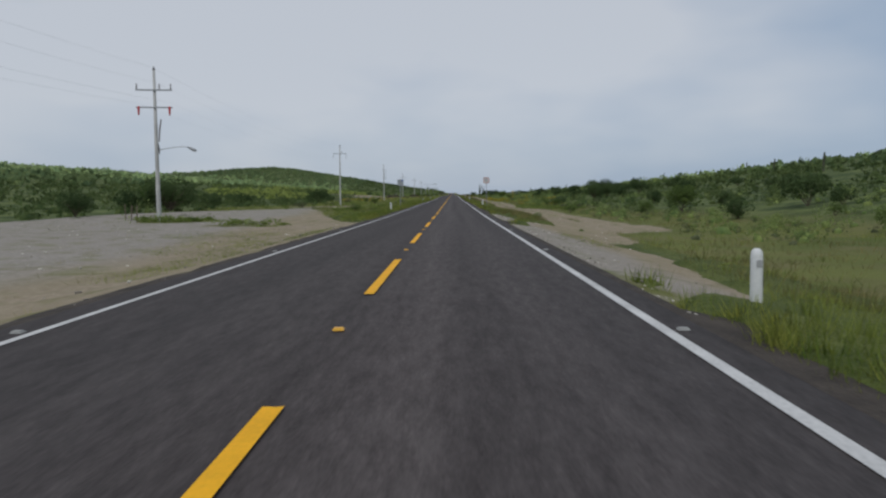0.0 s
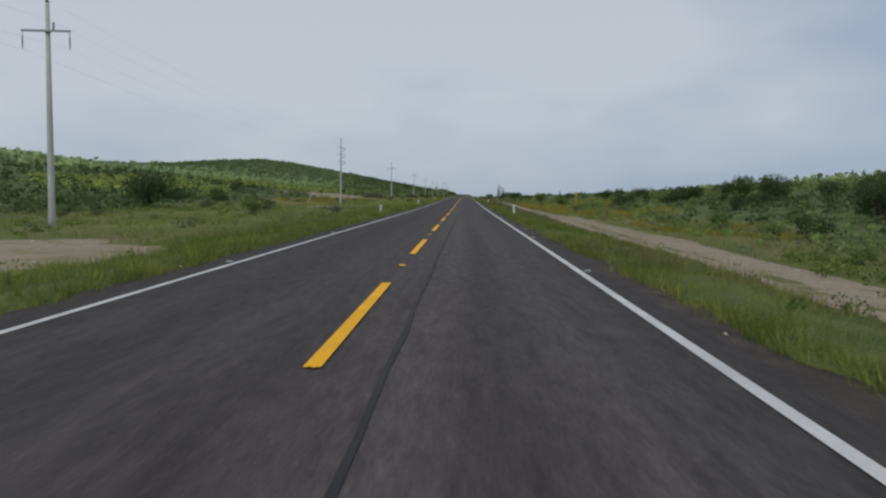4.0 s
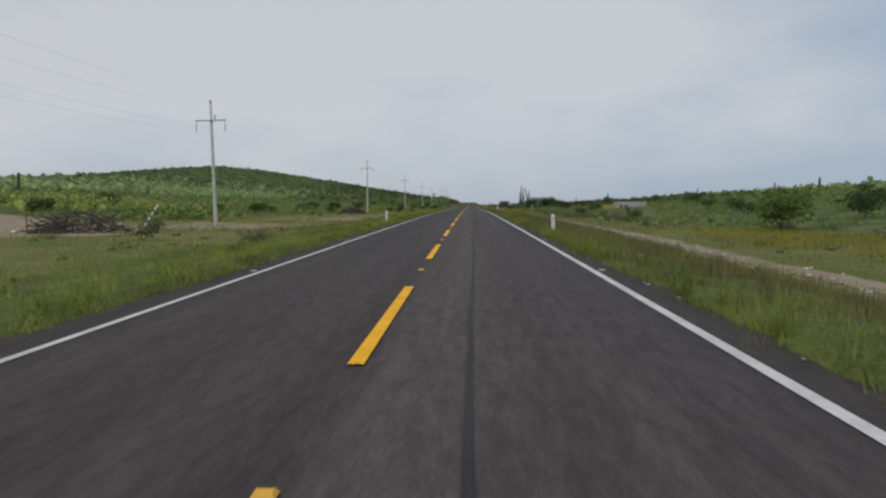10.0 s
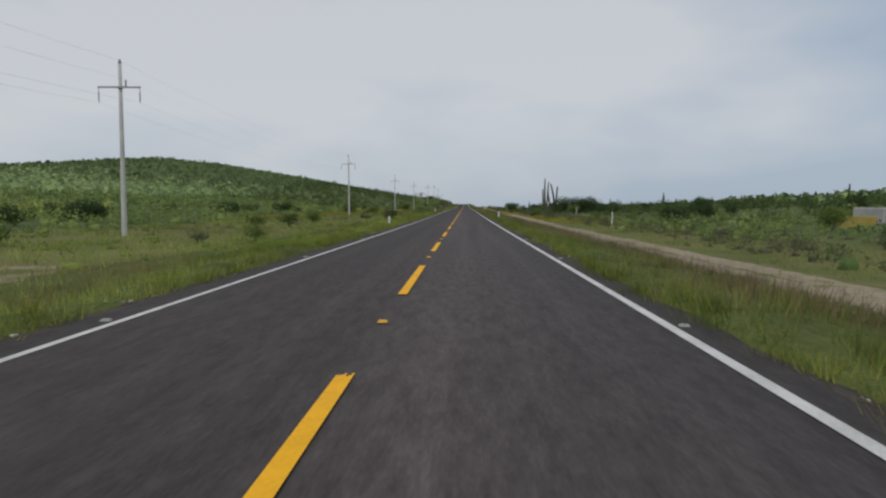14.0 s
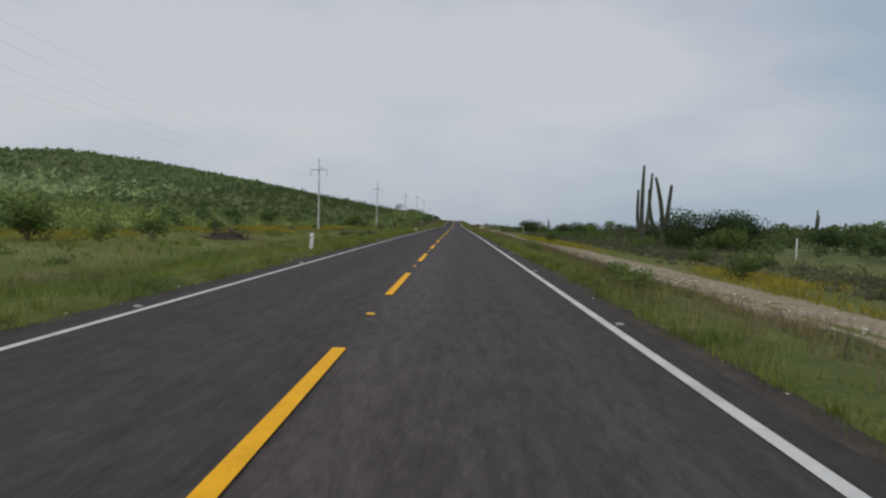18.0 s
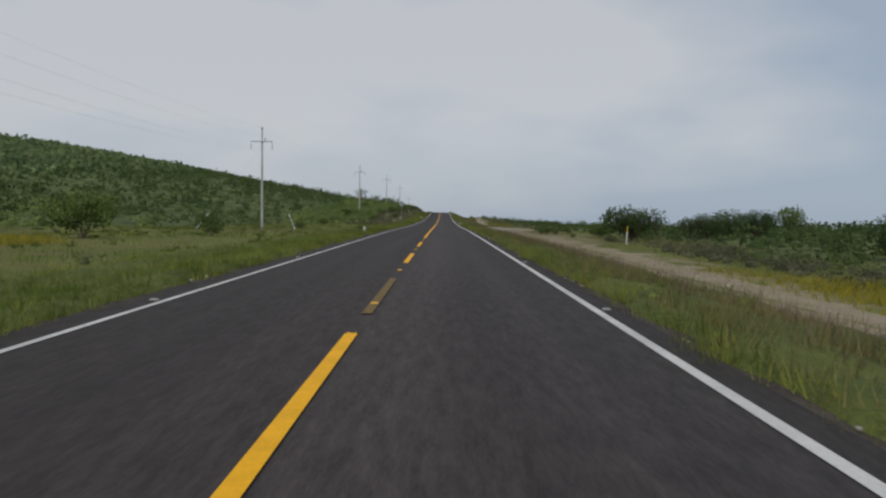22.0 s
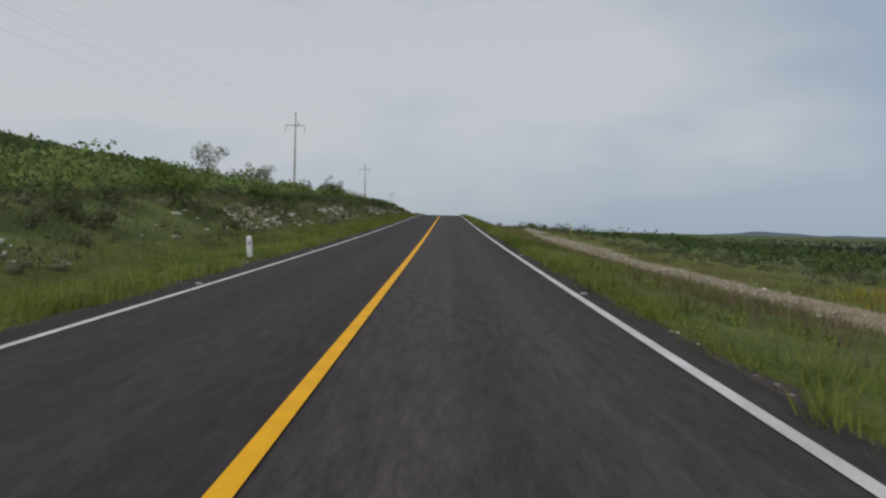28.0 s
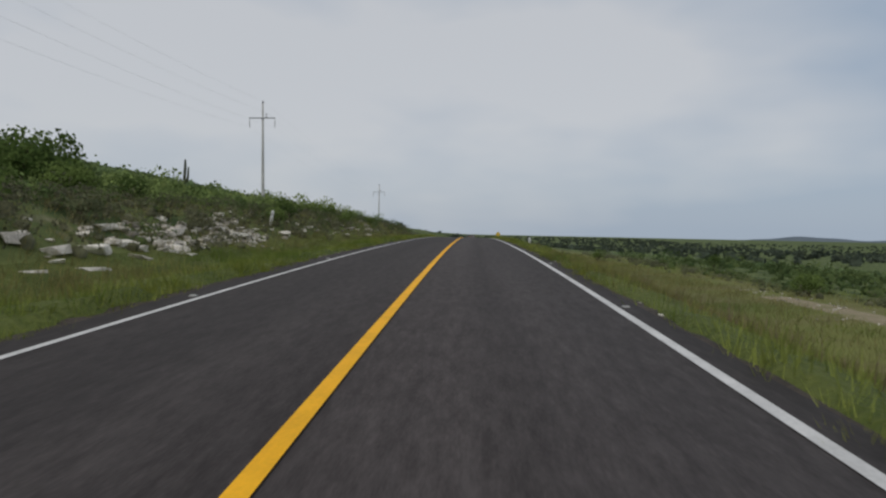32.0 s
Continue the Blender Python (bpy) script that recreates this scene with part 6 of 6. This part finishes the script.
for side, label in ((-1, "green verge grass along the opposite lane"), (1, "green verge grass beside the driving lane")):
    # the inner verge: soft bunches of fine grass, fresh and dry ones in drifts
    x, y = tufts(38000, 3.85, 7.9, -4, 870, side=side, limit=0.42)
    clump = value_noise(x, y, 1.0, 1 + side)
    k = (np.abs(x) > grass_edge(y, side)) & (rng.random(len(x)) < 0.35 + 0.9 * clump) & ((side > 0) | (y < 648) | (x > -8.4))
    x, y, clump = x[k], y[k], clump[k]
    tall = 0.14 + 0.1 * rng.random(len(x)) + 0.26 * clump * (0.3 + 0.7 * value_noise(x, y, 6.0, 7 + side))
    if side > 0:
        # trodden low round the turning place
        tall = tall * (1 - 0.5 * smooth_step(y, 62, 72) * (1 - smooth_step(y, 98, 110)))
    dry = value_noise(x, y, 8.0, 13 + side) + 0.5 * rng.random(len(x)) + 0.12 * (np.abs(x) - 5.5) > np.where(x > 0, np.where(y > 640, 0.95, np.where(y > 380, 0.68, 0.8)), 1.12)
    fresh = ~dry & (side < 0) & (smooth_step(y, 150, 230) * (1 - smooth_step(y, 400, 470)) * 1.3 * value_noise(x, y, 3.0, 17) + 0.3 * rng.random(len(x)) > 0.6)
    if fresh.any():
        grass("grass", x[fresh], y[fresh], tall[fresh], 12, M_GRASS_FRESH, "fresh yellow-green grass in the verge", 56, 0.1)
    k = ~dry & ~fresh
    grass("grass", x[k], y[k], tall[k], 12, M_GRASS, label, 30 + side, 0.1)
    grass("grass", x[dry], y[dry], 1.15 * tall[dry], 10, M_GRASS_DRY, "olive-brown grass in drifts on the verge", 34 + side, 0.1)
    # the outer verge, drier and browner
    x, y = tufts(16000, 6.6, 10.6, -4, 870, side=side)
    k = (side > 0) | (y < 648) | (x > -8.6)
    x, y = x[k], y[k]
    tall = 0.12 + 0.12 * rng.random(len(x)) + 0.2 * value_noise(x, y, 1.3, 11 + side)
    dry = value_noise(x, y, 6.0, 15 + side) + 0.5 * rng.random(len(x)) > (0.5 if side > 0 else 0.85)
    fresh = ~dry & (side < 0) & (smooth_step(y, 150, 230) * (1 - smooth_step(y, 400, 470)) + 0.4 * value_noise(x, y, 3.0, 17) > 0.7)
    if fresh.any():
        grass("grass", x[fresh], y[fresh], tall[fresh], 11, M_GRASS_FRESH, "fresh yellow-green grass on the outer verge", 59, 0.15)
    k = ~dry & ~fresh
    grass("grass", x[k], y[k], tall[k], 9, M_GRASS, "green grass on the outer verge", 54 + side, 0.15)
    grass("grass", x[dry], y[dry], tall[dry], 9, M_GRASS_DRY, "olive-brown grass on the outer verge", 50 + side, 0.15)
    # cushions of yellow-green grass that creep over the road's edge
    y = rng.uniform(-4, 870, 3800)
    x = side * (grass_edge(y, side) - 0.05 + 0.5 * rng.random(len(y)) ** 2)
    k = (bare(x, y) < 0.25) & (value_noise(y, 0 * y, 3.0, 21 + side) > 0.25)
    x, y = x[k], y[k]
    grass("edge_grass", x, y, 0.1 + 0.28 * value_noise(y, 0 * y, 0.9, 25 + side), 26, M_GRASS_EDGE, "low yellow-green grass creeping over the road edge", 40 + side, 0.11)
    # low leafy weeds among the grass
    x, y = tufts(900, 4.6, 9.5, -4, 870, side=side)
    k = (value_noise(x, y, 7.0, 31 + side) > 0.45) & (np.abs(x) > grass_edge(y, side) + 0.35)
    x, y = x[k], y[k]
    scrub("weeds", x, y, 0.13 + 0.22 * rng.random(len(x)) ** 2, 34, 0.05, M_HERB, "low leafy green weeds in the verge grass", 42 + side, 1.0, 0.5)
x, y = tufts(30000, 8.5, 33, -4, 860, side=-1, limit=0.5)
k = (y < 640) | (x > -12)
x, y = x[k], y[k]
dry = value_noise(x, y, 11.0, 45) + 0.4 * rng.random(len(x)) + 0.45 * (y > 235) * (y < 350) > 0.85
tall = 0.14 + 0.14 * rng.random(len(x)) + 0.26 * value_noise(x, y, 3.0, 41)
pale = dry & (y > 190) & (y < 370) & (value_noise(x, y, 7.0, 49) > 0.35)
dry = dry & ~pale
fresh = ~dry & ~pale & (y > 190) & (y < 430) & (value_noise(x, y, 5.0, 19) > 0.4)
rest = ~dry & ~pale & ~fresh
grass("grass", x[rest], y[rest], tall[rest], 6, M_GRASS, "rough green grass on the flat below the hill", 33, 0.22, 0.012)
grass("grass", x[fresh], y[fresh], tall[fresh], 6, M_GRASS_FRESH, "fresh yellow-green grass on the flat below the hill", 57, 0.22, 0.012)
grass("grass", x[dry], y[dry], tall[dry], 6, M_GRASS_DRY, "rough olive grass on the flat below the hill", 32, 0.22, 0.012)
grass("grass", x[pale], y[pale], 0.8 * tall[pale], 6, M_STRAW, "pale straw-coloured grass on the flat below the hill", 58, 0.22, 0.012)
x, y = tufts(22000, 9.0, 26, -4, 860, limit=0.4)
dry = value_noise(x, y, 9.0, 47) + 0.4 * rng.random(len(x)) > 0.7
tall = 0.12 + 0.12 * rng.random(len(x)) + 0.2 * value_noise(x, y, 3.0, 43)
grass("grass", x[~dry], y[~dry], tall[~dry], 6, M_GRASS, "rough grass between the track and the scrub", 34, 0.22, 0.012)
grass("grass", x[dry], y[dry], tall[dry], 6, M_GRASS_DRY, "dry olive grass between the track and the scrub", 36, 0.22, 0.012)
x, y = tufts(7000, 9.0, 16.5, 660, 870)
grass("grass", x, y, 0.2 + 0.2 * rng.random(len(x)), 8, M_GRASS_DRY, "olive-brown grass down the embankment", 37, 0.2)
x, y = tufts(12000, 7.6, 15.5, 640, 880, side=-1, limit=0.5)
grass("grass", x, y, 0.2 + 0.26 * rng.random(len(x)), 8, M_GRASS_DRY, "rough olive grass between the rocks on the bank", 38, 0.2)
x, y = tufts(5000, 6.6, 10.2, 196, 330, side=1)
grass("grass", x, y, 0.28 + 0.18 * rng.random(len(x)), 5, M_GRASS, "tall green grass between the verge and the dirt track", 39, 0.16, 0.004)
x, y = tufts(19000, 5.3, 9.8, 150, 800)
k = rng.random(len(x)) < (0.35 + 0.65 * smooth_step(x, 5.8, 7.2)) * (0.4 + 0.9 * value_noise(x, y, 4.0, 91))
x, y = x[k], y[k]
grass("grass", x, y, 0.36 + 0.24 * rng.random(len(x)), 4, M_SEED, "tall grass with reddish-brown seed heads on the verge", 35, 0.1, 0.005)


def flower_patch(cx, cy, rx, ry, n):
    u, a = np.sqrt(rng.random(n)), rng.random(n) * math.tau
    return cx + rx * u * np.cos(a), cy + ry * u * np.sin(a)


spots = [(19, 190, 5, 22), (24, 222, 6, 14), (27, 230, 8, 16), (26, 250, 7, 12), (32, 262, 8, 10), (20, 270, 5, 12), (-27, 248, 6, 4), (16, 690, 3, 9), (22, 150, 5, 16), (-27, 202, 7, 8), (-30, 455, 6, 10), (-26, 505, 7, 14), (-27, 530, 8, 14), (-30, 556, 8, 8), (-27, 470, 5, 10),
         (14.5, 505, 1.6, 18), (15, 540, 2, 22), (-33, 232, 7, 10), (20, 440, 5, 20), (27, 190, 5, 14)] + [(17, 218, 4.2, 10), (22, 234, 8, 14), (30, 242, 10, 16), (14.6, 211, 1.8, 8), (24, 252, 8, 12)] * 2 + [(-28, 242, 7, 5), (-33, 234, 7, 9), (-22, 246, 5, 3), (17, 218, 4.2, 10)] * 2 + [(-27, 548, 8, 7), (-24, 560, 5, 5), (-29, 535, 7, 8), (15.5, 530, 2.6, 14), (18, 522, 3, 10), (17, 545, 3, 10), (16, 450, 2.5, 16), (17, 432, 3, 12), (-33, 440, 5, 8)] * 2
fx, fy = np.concatenate([np.stack(flower_patch(*s, int(14 * s[2] * s[3]) + 200)) for s in spots], axis=1)
keep = value_noise(fx, fy, 4.0, 51) > 0.3
fx, fy = fx[keep], fy[keep]
grass("flowers", fx, fy, 0.26 + 0.2 * rng.random(len(fx)), 3, M_FLOWER, "patches of yellow wild flowers in the scrub", 36, 0.3, 0.018)


# sparse tufts and loose stones on the bare ground
x, y = scatter(rng, 40000, -34, 20, -4, 860)
keep = (np.abs(x) > 4.7) & (bare(x, y) > 0.35) & (rng.random(len(x)) < 0.45 + 0.3 * ((y > 590) & (y < 650)) + 0.4 * waves(x * 4, y * 4))
x, y = x[keep], y[keep]
grass("dry_tufts", x, y, 0.05 + 0.13 * rng.random(len(x)) ** 2, 8, M_GRASS_DRY, "sparse dry tufts on the bare gravel", 60, 0.14, 0.004)

px, py = [], []
for cx, cy, rx, ry, n in [(5.6, 663, 0.9, 4.5, 160), (6.6, 657, 0.8, 3.5, 120), (8.6, 652, 1.4, 5.0, 120), (5.2, 645, 0.6, 3.0, 60), (-6.2, 20, 1.3, 6, 220), (-8.5, 27, 1.8, 5, 260), (-5.4, 30, 0.6, 6, 120), (-11, 34, 3.0, 3.0, 200), (6.6, 27, 0.7, 5, 90)]:
    u, a = np.sqrt(rng.random(n)), rng.random(n) * math.tau
    px.append(cx + rx * u * np.cos(a))
    py.append(cy + ry * u * np.sin(a))
x, y = np.concatenate(px), np.concatenate(py)
grass("grass", x, y, 0.05 + 0.09 * rng.random(len(x)), 10, M_GRASS, "low green grass creeping over the gravel", 66, 0.13, 0.005)
x, y = scatter(rng, 4200, -46, -10, 232, 345)
keep = value_noise(x, y, 9.0, 83) > 0.38
x, y = x[keep], y[keep]
grass("grass", x, y, 0.12 + 0.16 * rng.random(len(x)), 7, M_STRAW, "pale straw-coloured grass on the sandy flat", 67, 0.25, 0.014)
x, y = scatter(rng, 3600, 9.2, 21, 556, 642)
keep = value_noise(x, y, 5.0, 81) > 0.3
x, y = x[keep], y[keep]
grass("dry_tufts", x, y, 0.07 + 0.1 * rng.random(len(x)), 8, M_GRASS_DRY, "straw-coloured grass thinly covering the sandy flat", 64, 0.2, 0.006)


def stones(x, y, sizes, label, seed):
    """Loose angular stones in one mesh."""
    rng = np.random.default_rng(seed)
    n = len(x)
    q = np.array([(i, j, k) for i in (-1, 1) for j in (-1, 1) for k in (-1, 1)], float) * (0.8, 0.6, 0.42)
    k = q[None] * (0.55 + 0.6 * rng.random((n, 8, 1))) + 0.14 * rng.normal(size=(n, 8, 3)) * (1, 1, 0.5)
    a = rng.random((n, 1)) * math.tau
    k = np.stack([k[:, :, 0] * np.cos(a) - k[:, :, 1] * np.sin(a), k[:, :, 0] * np.sin(a) + k[:, :, 1] * np.cos(a), k[:, :, 2]], -1) * sizes[:, None, None]
    v = np.stack([x, y, np.where(np.abs(x) < 5.3, np.maximum(ground_z(x, y), road_z(y) - 0.03 - 0.12 * (np.abs(x) - 3.9)), ground_z(x, y)) + 0.15 * sizes], -1)[:, None] + k
    cf = np.array([(0, 1, 3, 2), (4, 6, 7, 5), (0, 4, 5, 1), (2, 3, 7, 6), (1, 5, 7, 3), (0, 2, 6, 4)])
    f = ((8 * np.arange(n))[:, None, None] + cf[None]).reshape(-1, 4)
    thing("stones", Matrix(), label, "stones", kind="stuff", me=fast_mesh("stones", v.reshape(-1, 3), f, M_STONES))


x, y = scatter(rng, 32000, -34, 20, -4, 860)
keep = (np.abs(x) > 4.5) & (bare(x, y) > 0.3)
x, y = x[keep], y[keep]
stones(x, y, 0.012 + 0.06 * rng.random(len(x)) ** 4, "loose pale stones strewn over the bare gravel", 61)
y = rng.uniform(-4, 860, 5200)
side = np.where(rng.random(len(y)) < 0.6, 1, -1)
x = side * (np.where(side > 0, grass_edge(y, 1), grass_edge(y, -1)) - 0.3 * rng.random(len(y)) ** 1.5)
x, y = x[np.abs(x) > 3.98], y[np.abs(x) > 3.98]
stones(x, y, 0.012 + 0.035 * rng.random(len(x)) ** 3, "small broken stones along the crumbled road edge", 63)
px, py = [], []
for y0, y1, x0, x1, n in [(650, 692, 7.8, 13.0, 1200), (746, 764, 8.8, 10.4, 60), (730, 746, 8.4, 10.5, 320), (765, 808, 8.6, 10.8, 2800), (708, 744, 8.0, 10.8, 700), (298, 338, 9.5, 17, 200), (697, 730, 8.5, 11, 60), (804, 850, 8, 12, 250)]:
    x, y = scatter(rng, n, -x1, -x0, y0, y1)
    keep = waves(x * 6, y * 3) > -0.25
    px.append(x[keep])
    py.append(y[keep])
for y0, y1, n in ((690, 815, 1500), (228, 345, 1700), (398, 480, 1300)):
    y = rng.uniform(y0, y1, n)
    px.append(track_x(y) + rng.normal(size=n) * 0.75)
    py.append(y)
x, y = np.concatenate(px), np.concatenate(py)
stones(x, y, (0.05 + 0.24 * rng.random(len(x)) ** 2.5) * np.where(x > 0, 0.32, 0.9), "whitish rubble strewn over the bank and the stony track", 62)
